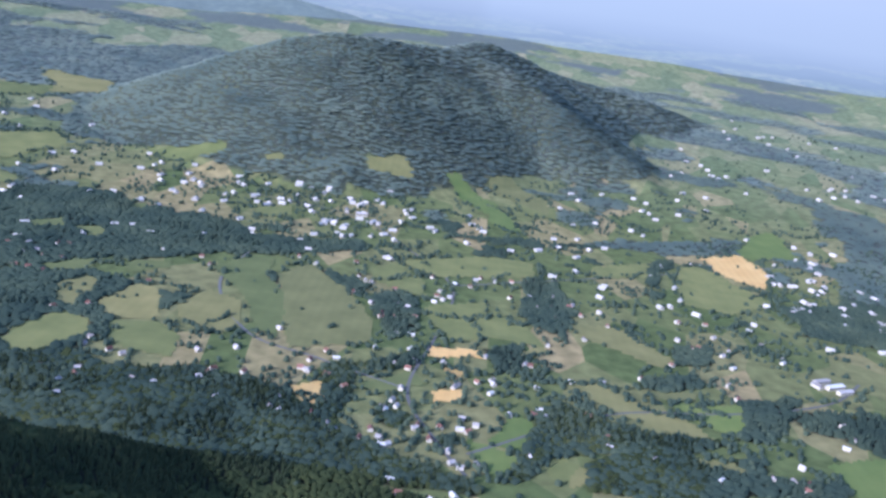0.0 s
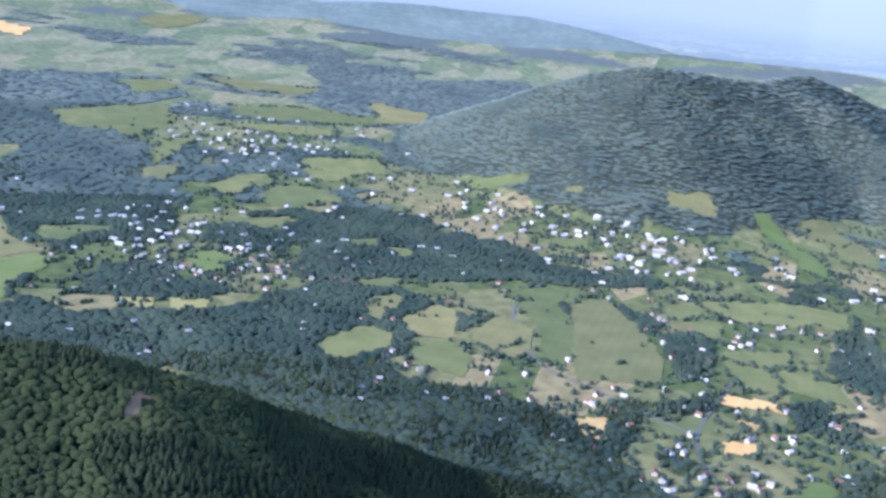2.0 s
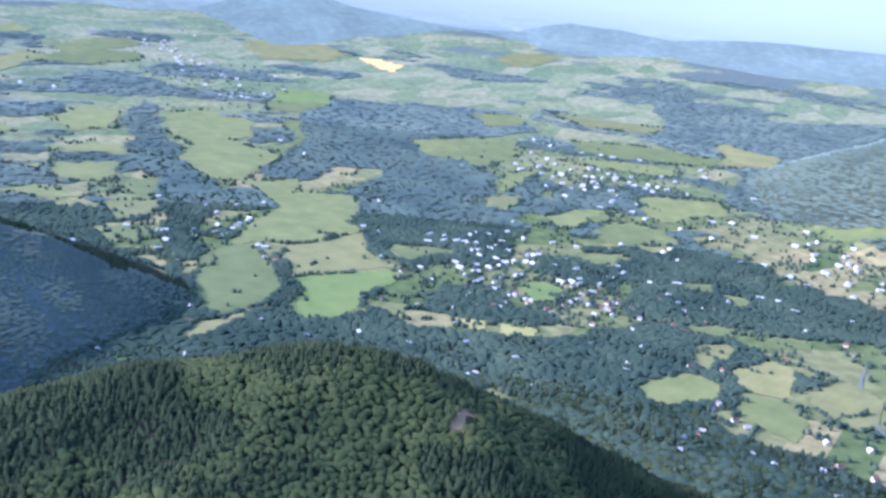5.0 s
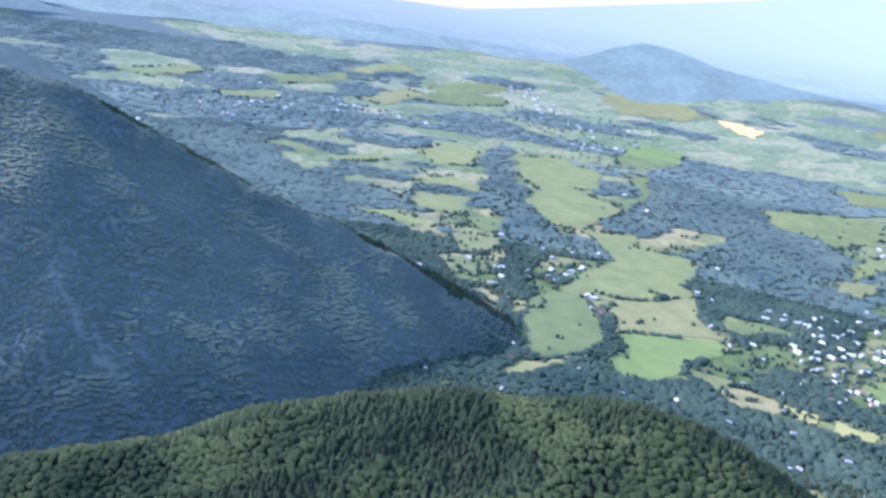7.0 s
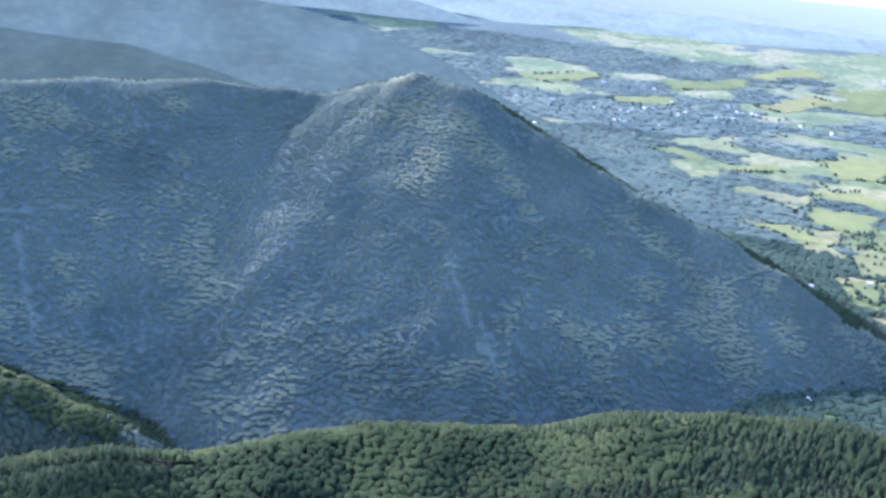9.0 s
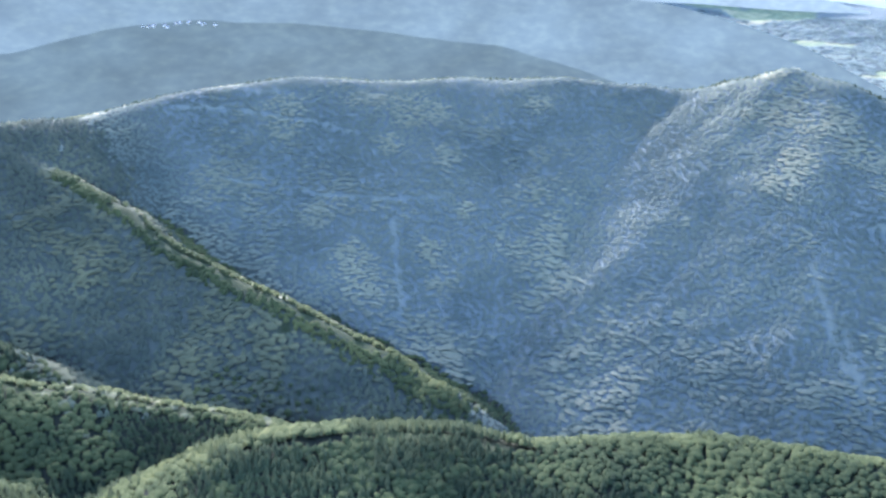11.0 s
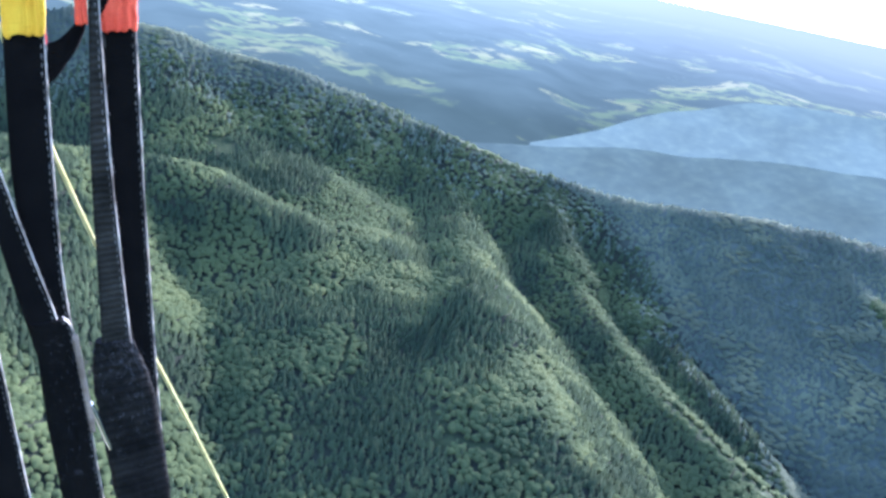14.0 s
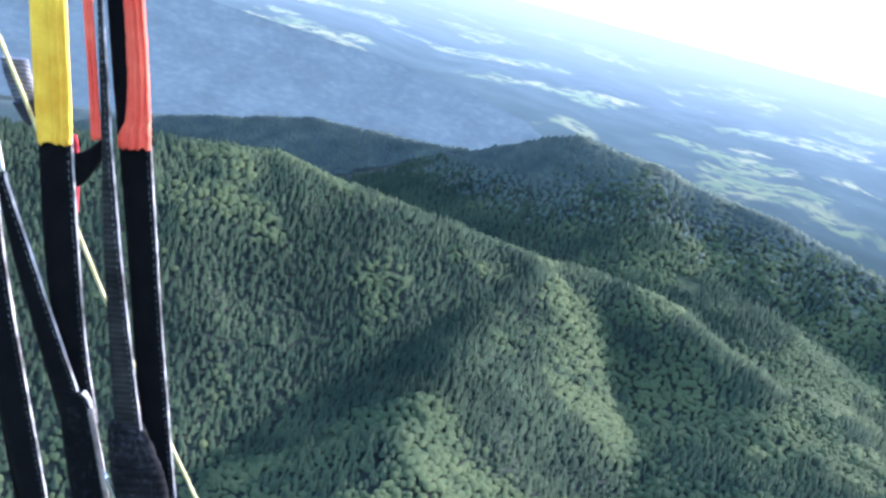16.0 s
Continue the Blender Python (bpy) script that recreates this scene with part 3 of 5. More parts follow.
# ---- the large structure ----
def inside(x, y, border):
    """Whether points lie within a border of any shape."""
    x, y = np.asarray(x, float), np.asarray(y, float)
    q = np.array(border, float)
    hit = np.zeros(x.shape, bool)
    near = (x > q[:, 0].min()) & (x < q[:, 0].max()) & (y > q[:, 1].min()) & (y < q[:, 1].max())
    px, py = x[near], y[near]
    odd = np.zeros(px.shape, bool)
    for a, b in zip(q, np.roll(q, -1, 0)):
        if a[1] != b[1]:
            odd ^= ((a[1] > py) != (b[1] > py)) & (px < a[0] + (py - a[1]) * (b[0] - a[0]) / (b[1] - a[1]))
    hit[near] = odd
    return hit


def crooked(x, y, reach):
    """Points moved a little, so that straight borders become natural ones."""
    size = reach * np.clip(np.hypot(x, y) / 1400, 0.7, 2.2)
    return x + size * (fbm(x, y, 110, 57, 4) - 0.5), y + size * (fbm(x, y, 110, 58, 4) - 0.5)


def field_at(x, y, reach=44.0):
    """The number of the field at each point, or -1."""
    cx, cy = crooked(np.asarray(x, float), np.asarray(y, float), reach)
    number = np.full(np.shape(x), -1)
    for k, (kind, border) in enumerate(FIELDS):
        number[inside(cx, cy, border)] = k
    return number


def line_distance(x, y, line):
    best = np.full(np.shape(x), 1e9)
    for a, b in zip(line[:-1], line[1:]):
        dx, dy = b[0] - a[0], b[1] - a[1]
        s = np.clip(((x - a[0]) * dx + (y - a[1]) * dy) / (dx * dx + dy * dy + 1e-6), 0, 1)
        best = np.minimum(best, np.hypot(x - a[0] - s * dx, y - a[1] - s * dy))
    return best


def backdrop_distance(az):
    """How far off the hazy distance begins at a bearing."""
    reach = np.interp(az, [0, 96, 108, 325, 335, 360], [4960, 4960, 4500, 4500, 4960, 4960])
    return reach


def bearing(x, y):
    return np.degrees(np.arctan2(-x, y)) % 360


def upland(x, y):
    """How far off the haze-greyed trees of the upper slopes begin at a bearing."""
    return np.interp(bearing(x, y), [58, 100, 118, 136, 146, 156, 188, 196], [850, 850, 880, 950, 1150, 1420, 1360, 1500])


def spur_side(r):
    """The bearing of the grassy spur, where the shaded face ends."""
    return np.interp(r, [900, 970, 1120, 1350, 1600], [104, 109, 122, 132, 136])


def tilt(x, y, z):
    """How much the ground rises over the last 30 m, seen from the eye."""
    q = 1 - 30 / np.maximum(np.hypot(x, y), 60)
    return z - land(x * q, y * q)[0]


def grassy(x, y):
    """Clearings, grassy spines and forest roads on the wooded slopes, 0 to 1."""
    g = np.zeros(np.shape(x))
    for nodes, lo, hi, reach in ((SPUR_GRASSY, 2, 8, 11), (SPUR_MIDDLE, 4, 9, 6), (NEAR_HILL, 0, 4, 8)):
        d = line_distance(x, y, [place(*p)[:2] for p in nodes[lo:hi]])
        g = np.maximum(g, np.clip(1.5 - d / reach * (0.25 + 1.7 * fbm(x, y, 45, 31, 3)), 0, 1))
    for cx, cy, size in CLEARINGS:
        d = np.hypot(x - cx, y - cy)
        g = np.maximum(g, np.clip(1.6 - d / size * (0.5 + 1.1 * vnoise(x, y, size, 37)), 0, 1))
    for road in TRACKS:
        g = np.maximum(g, np.clip(1.6 - line_distance(x, y, road) / 3.2, 0, 1))
    return g


def woods(x, y, rise):
    """Where trees stand close, 0 to 1."""
    r = np.hypot(x, y)
    hill = np.clip((rise - 14 + 30 * (fbm(x, y, 120, 47, 3) - 0.5)) / 8, 0, 1)
    az = (bearing(x, y) + 90) % 360 - 90
    # the open land before the eye is meadow with copses; towards the far valley the woods gain
    open_share = np.interp(az, [-30, 16, 26, 70], [0.0, 0.0, 1.0, 1.0]) * np.clip((r - 1000) / 200, 0, 1)
    far = np.clip((r - 1900) / 500, 0, 1)
    level = 0.68 - 0.2 * np.maximum(open_share, far) + 0.05 * np.clip((r - 2900) / 900, 0, 1)
    along = fbm(az * 26, r * 0.8, 140, 45, 5)
    patch = np.clip((np.where(far > 0.5, along, fbm(x, y, 150, 44, 4)) - level) / 0.02, 0, 1)
    around = np.clip((az - 62) / 3, 0, 1) * (az < 226) * (r < 1720)
    around = np.maximum(around, (az > -10) & (az < 66) & (r < np.interp(az, [-10, 10, 20, 40, 66], [800, 850, 930, 980, 980])))
    cx, cy = crooked(x, y, 70.0)
    named = np.zeros(np.shape(x), bool)
    for border in WOODS:
        named |= inside(cx, cy, border)
    behind = (az > 62) & (az < 226) & (r >= 1450)
    behind = behind * np.clip((0.62 - 0.16 * np.clip((100 - az) / 20, 0, 1) - fbm(x, y, 420, 43, 4)) / 0.02, 0, 1) * np.clip((az - 66) / 6, 0, 1)
    w = np.maximum.reduce([patch, around, named * 1.0, behind, hill])
    return np.where(field_at(x, y) >= 0, 0, w)


def mesh_object(name, verts, faces, mat, smooth=True):
    """A mesh from arrays: faces all of three or all of four corners."""
    me = bpy.data.meshes.new(name)
    verts, faces = np.asarray(verts, np.float32), np.asarray(faces, np.int32)
    k = faces.shape[1]
    me.vertices.add(len(verts))
    me.vertices.foreach_set("co", verts.ravel())
    me.loops.add(faces.size)
    me.loops.foreach_set("vertex_index", faces.ravel())
    me.polygons.add(len(faces))
    me.polygons.foreach_set("loop_start", np.arange(0, faces.size, k, dtype=np.int32))
    me.polygons.foreach_set("use_smooth", np.full(len(faces), smooth))
    me.update(calc_edges=True)
    me.materials.append(mat)
    return new(name, me)


def number_layer(ob, name, values):
    a = ob.data.attributes.new(name, "FLOAT", "POINT")
    a.data.foreach_set("value", np.asarray(values, np.float32))


GRID_AZ = np.radians(np.concatenate([np.arange(-34, 102, 0.21), np.arange(102, 230, 0.42), np.arange(230, 326, 4.0)]))
GRID_R = np.concatenate([[0.02], np.geomspace(60, 700, 40), np.geomspace(707, 4900, 245)])


def build_ground():
    az, r = GRID_AZ, GRID_R
    A, R = np.meshgrid(az, r, indexing="ij")
    x, y = -R * np.sin(A), R * np.cos(A)
    z, rise = land(x, y)
    na, nr = len(az), len(r)
    i = np.arange(na * nr).reshape(na, nr)
    j = np.roll(i, -1, 0)
    faces = np.stack([i[:, :-1], i[:, 1:], j[:, 1:], j[:, :-1]], -1).reshape(-1, 4)
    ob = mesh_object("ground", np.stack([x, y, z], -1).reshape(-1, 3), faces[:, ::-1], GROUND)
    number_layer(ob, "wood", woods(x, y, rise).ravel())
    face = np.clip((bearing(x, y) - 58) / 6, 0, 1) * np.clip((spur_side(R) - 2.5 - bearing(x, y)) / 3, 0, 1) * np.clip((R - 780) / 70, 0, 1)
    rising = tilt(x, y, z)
    # where haze tints the ground: growing with distance, and on the shaded face
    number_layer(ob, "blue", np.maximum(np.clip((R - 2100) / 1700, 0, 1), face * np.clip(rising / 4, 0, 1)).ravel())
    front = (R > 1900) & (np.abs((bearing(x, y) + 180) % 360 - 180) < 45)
    # past the crests the floor keeps its dark colour, as if in shade
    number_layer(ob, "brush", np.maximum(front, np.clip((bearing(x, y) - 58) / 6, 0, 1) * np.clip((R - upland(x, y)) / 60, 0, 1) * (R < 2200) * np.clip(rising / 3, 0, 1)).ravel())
    number_layer(ob, "clearing", grassy(x, y).ravel() * (rise.ravel() > 8))
    tagged(ob, "green valley floor with meadows, rising into wooded mountains", "ground", kind="structure")
    return x, y, z


GRID_X, GRID_Y, GRID_Z = build_ground()


def build_backdrop():
    """The hazy distance as a self-lit wall: open and wooded land up to the horizon with haze in its colours, and the
    sky above it.
    """
    m = bpy.data.materials.new("hazy_distance")
    m.use_nodes = True
    n, l = m.node_tree.nodes, m.node_tree.links
    n.remove(n["Principled BSDF"])
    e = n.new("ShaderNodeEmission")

    def sums(operation, *values):
        q = n.new("ShaderNodeMath")
        q.operation = operation
        for socket, value in zip(q.inputs, values):
            if isinstance(value, (int, float)):
                socket.default_value = value
            else:
                l.new(value, socket)
        return q.outputs[0]

    def vectors(operation, a, value):
        q = n.new("ShaderNodeVectorMath")
        q.operation = operation
        l.new(a, q.inputs[0])
        if operation == "SCALE":
            l.new(value, q.inputs["Scale"])
        elif value:
            q.inputs[1].default_value = value
        return q.outputs[0]

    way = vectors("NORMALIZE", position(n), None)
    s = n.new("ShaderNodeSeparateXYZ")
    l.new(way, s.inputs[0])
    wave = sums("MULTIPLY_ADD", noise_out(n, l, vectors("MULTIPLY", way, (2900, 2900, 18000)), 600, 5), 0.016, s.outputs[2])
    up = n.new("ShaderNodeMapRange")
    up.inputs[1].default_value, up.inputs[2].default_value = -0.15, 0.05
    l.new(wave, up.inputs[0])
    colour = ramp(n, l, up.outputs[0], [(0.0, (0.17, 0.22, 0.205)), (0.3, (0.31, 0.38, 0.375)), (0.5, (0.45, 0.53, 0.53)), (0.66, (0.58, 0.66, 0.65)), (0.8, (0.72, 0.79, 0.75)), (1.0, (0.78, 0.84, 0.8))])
    # painted by direction from the eye, as if kilometres off: woods, meadows, mown fields and scattered roofs
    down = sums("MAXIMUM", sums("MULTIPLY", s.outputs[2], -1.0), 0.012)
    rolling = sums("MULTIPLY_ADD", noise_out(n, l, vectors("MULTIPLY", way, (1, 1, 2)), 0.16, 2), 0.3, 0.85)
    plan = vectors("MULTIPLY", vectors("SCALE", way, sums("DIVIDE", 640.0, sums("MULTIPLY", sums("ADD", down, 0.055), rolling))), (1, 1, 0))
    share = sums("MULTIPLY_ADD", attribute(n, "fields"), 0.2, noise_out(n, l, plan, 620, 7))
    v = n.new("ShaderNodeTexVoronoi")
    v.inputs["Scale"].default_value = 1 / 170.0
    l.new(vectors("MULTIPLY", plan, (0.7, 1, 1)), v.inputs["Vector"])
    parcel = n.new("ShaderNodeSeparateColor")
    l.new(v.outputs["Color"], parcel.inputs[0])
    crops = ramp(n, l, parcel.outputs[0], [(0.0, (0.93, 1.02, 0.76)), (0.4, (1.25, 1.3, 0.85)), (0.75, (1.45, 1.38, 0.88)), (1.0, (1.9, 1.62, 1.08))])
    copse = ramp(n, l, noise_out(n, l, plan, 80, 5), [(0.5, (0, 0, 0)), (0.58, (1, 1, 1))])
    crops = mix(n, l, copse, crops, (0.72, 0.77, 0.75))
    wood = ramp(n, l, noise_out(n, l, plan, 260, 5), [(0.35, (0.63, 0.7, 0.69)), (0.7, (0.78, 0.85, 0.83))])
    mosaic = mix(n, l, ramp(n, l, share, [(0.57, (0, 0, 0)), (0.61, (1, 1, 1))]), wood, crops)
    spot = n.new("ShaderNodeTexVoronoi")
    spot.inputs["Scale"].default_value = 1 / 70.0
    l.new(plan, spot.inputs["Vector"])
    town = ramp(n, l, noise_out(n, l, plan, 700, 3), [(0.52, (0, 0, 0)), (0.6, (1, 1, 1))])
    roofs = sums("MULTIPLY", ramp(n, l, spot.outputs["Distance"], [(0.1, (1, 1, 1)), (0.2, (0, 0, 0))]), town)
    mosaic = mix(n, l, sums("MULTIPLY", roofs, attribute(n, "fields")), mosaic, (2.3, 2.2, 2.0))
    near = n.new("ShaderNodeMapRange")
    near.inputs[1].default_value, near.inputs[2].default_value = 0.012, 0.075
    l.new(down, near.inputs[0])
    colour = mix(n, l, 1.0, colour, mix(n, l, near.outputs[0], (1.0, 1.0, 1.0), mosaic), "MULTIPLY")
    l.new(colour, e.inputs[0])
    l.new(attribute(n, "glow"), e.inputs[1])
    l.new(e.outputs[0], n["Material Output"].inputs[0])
    k = 360
    az = np.linspace(0, 360, k, endpoint=False)
    a = np.radians(az)
    far = backdrop_distance(az)
    heights = (-1700, -500, -350, -220, -120, -50, 6)
    crown = np.interp(az, [0, 42, 64, 225, 250, 360], [320, 320, 0, 0, 320, 320])  # lower on the sun's side
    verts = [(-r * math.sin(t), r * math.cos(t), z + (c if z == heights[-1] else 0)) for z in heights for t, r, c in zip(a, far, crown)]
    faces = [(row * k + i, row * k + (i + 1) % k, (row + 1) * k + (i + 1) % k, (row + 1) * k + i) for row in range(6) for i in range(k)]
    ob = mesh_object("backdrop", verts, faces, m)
    # the wall's own glow, dimmer at bearings where the exposure is raised
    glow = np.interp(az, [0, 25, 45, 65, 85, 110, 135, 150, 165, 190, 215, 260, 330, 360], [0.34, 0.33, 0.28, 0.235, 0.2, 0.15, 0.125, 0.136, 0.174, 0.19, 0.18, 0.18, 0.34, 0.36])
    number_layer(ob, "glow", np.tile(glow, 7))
    open_land = np.interp(az, [0, 30, 90, 100, 130, 142, 150, 190, 205, 330, 360], [0.6, 0.62, 0.7, 0.3, 0.05, 0.1, 0.15, 0.15, 0.1, 0.4, 0.6])
    number_layer(ob, "fields", np.tile(open_land, 7))
    tagged(ob, "pale hazy distance and sky over the horizon", "sky", kind="structure")


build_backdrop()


def build_far_range(crest, inset, glow, label, gentle=0.0, off=None):
    """A plain self-lit range with haze put into its glow, shaped by angles from the eye."""
    m = bpy.data.materials.new("hazy_range")
    m.use_nodes = True
    n, l = m.node_tree.nodes, m.node_tree.links
    n.remove(n["Principled BSDF"])
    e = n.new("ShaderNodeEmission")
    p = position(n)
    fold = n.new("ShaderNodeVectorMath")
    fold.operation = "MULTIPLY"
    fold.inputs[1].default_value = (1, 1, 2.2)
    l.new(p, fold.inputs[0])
    # the sheet gives off its haze colour itself, whatever light falls on it
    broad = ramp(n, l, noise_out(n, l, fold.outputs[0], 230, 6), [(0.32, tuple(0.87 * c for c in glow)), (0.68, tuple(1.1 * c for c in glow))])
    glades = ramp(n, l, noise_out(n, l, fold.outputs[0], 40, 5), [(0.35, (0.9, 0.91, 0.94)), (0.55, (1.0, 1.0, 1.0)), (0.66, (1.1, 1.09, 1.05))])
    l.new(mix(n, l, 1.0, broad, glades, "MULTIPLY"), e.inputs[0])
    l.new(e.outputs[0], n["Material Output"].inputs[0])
    a = [c[0] for c in crest]
    az = np.linspace(a[0], a[-1], 160)
    el = np.interp(az, a, [c[1] for c in crest])
    radius = backdrop_distance(az % 360) - inset if off is None else np.full(len(az), off)
    top = radius * np.tan(np.radians(el)) + 30 * (fbm(az * 50, az * 0, 230, 3, 5) - 0.5)
    ground = land(-radius * np.sin(np.radians(az)), radius * np.cos(np.radians(az)))[0] - 12
    lift = np.maximum(top - ground, 2)
    apron = np.minimum(gentle * lift, 700)  # a gentle slope towards the plain
    nearer = radius - apron
    ground = land(-nearer * np.sin(np.radians(az)), nearer * np.cos(np.radians(az)))[0] - 8
    top = np.where(lift > 2, top, ground)
    rows = [np.stack([-(radius + back) * np.sin(np.radians(az)), (radius + back) * np.cos(np.radians(az)), z], -1) for back, z in ((-apron, ground), (25, top), (70, top - 30))]
    k = len(az)
    faces = [(r * k + i, r * k + i + 1, (r + 1) * k + i + 1, (r + 1) * k + i) for r in range(2) for i in range(k - 1)]
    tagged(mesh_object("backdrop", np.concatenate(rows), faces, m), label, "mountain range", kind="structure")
    return az, rows


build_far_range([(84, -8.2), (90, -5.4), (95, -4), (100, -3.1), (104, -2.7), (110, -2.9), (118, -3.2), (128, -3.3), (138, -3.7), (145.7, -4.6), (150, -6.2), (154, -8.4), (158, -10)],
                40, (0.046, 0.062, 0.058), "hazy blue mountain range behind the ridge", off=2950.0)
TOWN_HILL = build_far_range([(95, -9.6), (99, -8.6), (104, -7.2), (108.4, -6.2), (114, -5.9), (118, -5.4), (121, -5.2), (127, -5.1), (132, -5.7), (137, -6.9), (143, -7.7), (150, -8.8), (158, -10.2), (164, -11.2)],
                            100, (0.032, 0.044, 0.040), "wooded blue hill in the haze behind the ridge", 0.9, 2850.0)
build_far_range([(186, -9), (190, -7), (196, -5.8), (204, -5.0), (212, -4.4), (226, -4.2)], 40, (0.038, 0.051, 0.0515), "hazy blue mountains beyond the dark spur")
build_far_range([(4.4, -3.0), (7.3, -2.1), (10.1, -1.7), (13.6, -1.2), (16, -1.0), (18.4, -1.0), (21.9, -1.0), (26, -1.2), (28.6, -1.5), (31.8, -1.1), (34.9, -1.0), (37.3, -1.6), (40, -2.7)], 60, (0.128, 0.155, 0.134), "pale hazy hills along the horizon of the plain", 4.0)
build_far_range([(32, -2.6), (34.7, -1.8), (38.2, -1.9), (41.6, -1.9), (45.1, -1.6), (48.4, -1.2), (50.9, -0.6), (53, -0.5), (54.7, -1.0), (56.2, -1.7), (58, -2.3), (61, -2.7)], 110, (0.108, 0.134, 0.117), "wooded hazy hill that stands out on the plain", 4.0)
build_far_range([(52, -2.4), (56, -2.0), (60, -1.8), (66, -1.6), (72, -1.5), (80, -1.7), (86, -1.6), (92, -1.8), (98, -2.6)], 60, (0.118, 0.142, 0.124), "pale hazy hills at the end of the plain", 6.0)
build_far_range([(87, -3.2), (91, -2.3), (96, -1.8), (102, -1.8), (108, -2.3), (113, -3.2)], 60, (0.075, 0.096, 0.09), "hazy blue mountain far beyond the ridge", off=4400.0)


# ---- fields ----
def build_field(chosen, mat, label):
    """A field on the ground, from the stretches of ground that it covers."""
    i, j = np.nonzero(chosen)
    if len(i) < 3:
        return
    faces = np.stack([np.stack([i, j], -1), np.stack([i + 1, j], -1), np.stack([i + 1, j + 1], -1), np.stack([i, j + 1], -1)], 1)
    flat, back = np.unique(faces[..., 0] * len(GRID_R) + faces[..., 1], return_inverse=True)
    x, y, z = GRID_X.ravel()[flat], GRID_Y.ravel()[flat], GRID_Z.ravel()[flat]
    ob = mesh_object("field", np.stack([x, y, z + 0.4 + np.hypot(x, y) * 0.0004], -1), back.reshape(-1, 4), mat)
    tagged(ob, label, "field", "fields in the valley", "structure")


FIELD_KINDS = {"G": (MEADOW, "green meadow bordered by trees on the valley floor"), "B": (LUSH, "fresh bright green meadow on the valley floor"), "H": (HAY, "mown yellowish hay meadow on the valley floor"),
               "Y": (STUBBLE, "pale yellow mown field at the edge of the wood"), "W": (WHEAT, "ripe orange wheat field between houses")}
CENTRES = [0.25 * (g[:-1, :-1] + g[1:, :-1] + g[1:, 1:] + g[:-1, 1:]) for g in (GRID_X, GRID_Y)]
FIELD_NUMBER = field_at(*CENTRES)
for k, (kind, border) in enumerate(FIELDS):
    build_field(FIELD_NUMBER == k, *FIELD_KINDS[kind])
build_field(np.hypot((CENTRES[0] + 435) / 1.0, (CENTRES[1] - 540) / 1.3) < 10 + 9 * vnoise(*CENTRES, 9, 5), BARE, "bare brown clearing among the trees of the near hill")

# ---- forests ----
RNG = np.random.RandomState(11)


def conifer_form():
    v, f = [], []
    for z0, z1, rad, turn in ((0.05, 0.68, 1.0, 0.0), (0.42, 1.0, 0.62, 0.5)):
        b = len(v)
        for k in range(6):
            a = (k + turn) * math.pi / 3
            s = rad * (1.12 if k % 2 else 0.86)
            v.append((s * math.cos(a), s * math.sin(a), z0 + (0.05 if k % 2 else 0)))
        v.append((0, 0, z1))
        f += [(b + k, b + (k + 1) % 6, b + 6) for k in range(6)]
    return np.array(v), np.array(f)


def broadleaf_form():
    bm = bmesh.new()
    bmesh.ops.create_icosphere(bm, subdivisions=1, radius=1)
    v = np.array([p.co[:] for p in bm.verts])
    f = np.array([[p.index for p in q.verts] for q in bm.faces])
    bm.free()
    v = v * [1, 1, 0.62] + [0, 0, 0.5]
    return v, f


FORMS = {"conifer": conifer_form(), "broad": broadleaf_form()}


def scatter(name, kind, x, y, height, width, mat, label, tint=None, canopy=0.4):
    """One mesh of many trees: each turned, sized, bent and tinted on its own."""
    v, f = FORMS[kind]
    n = len(x)
    if n == 0:
        return
    z = land(x, y)[0] - 0.6
    turn = RNG.rand(n) * 6.283
    c, s = np.cos(turn)[:, None], np.sin(turn)[:, None]
    w = (width * (0.7 + 0.6 * RNG.rand(n)))[:, None]
    h = (height * (0.65 + 0.6 * RNG.rand(n)))[:, None]
    jit = 1 + (0.5 if kind == "broad" else 0.25) * (RNG.rand(n, len(v)) - 0.5)
    X = (v[:, 0] * c - v[:, 1] * s) * w * jit + x[:, None]
    Y = (v[:, 0] * s + v[:, 1] * c) * w * jit + y[:, None]
    Z = v[:, 2] * h * (1 + 0.4 * (jit - 1)) + z[:, None]
    verts = np.stack([X, Y, Z], -1).reshape(-1, 3)
    faces = (f[None] + (np.arange(n) * len(v))[:, None, None]).reshape(-1, 3)
    ob = mesh_object(name, verts, faces, mat)
    # crowns in a closed stand are shaded as one canopy: their normals lean to that of the slope
    e = 12.0
    sx = (land(x + e, y)[0] - land(x - e, y)[0]) / (2 * e)
    sy = (land(x, y + e)[0] - land(x, y - e)[0]) / (2 * e)
    slope = np.stack([-sx, -sy, np.ones(n)], -1)
    slope /= np.linalg.norm(slope, axis=1, keepdims=True)
    out = np.stack([X - x[:, None], Y - y[:, None], (Z - z[:, None] - 0.4 * h) * 0.8], -1)
    out /= np.linalg.norm(out, axis=2, keepdims=True) + 1e-6
    out = out * canopy + slope[:, None, :] * (1 - canopy)
    out /= np.linalg.norm(out, axis=2, keepdims=True) + 1e-6
    ob.data.normals_split_custom_set_from_vertices(out.reshape(-1, 3).tolist())
    t = RNG.rand(n) if tint is None else tint
    number_layer(ob, "tint", np.repeat(t, len(v)))
    tagged(ob, label, "forest", kind="stuff")


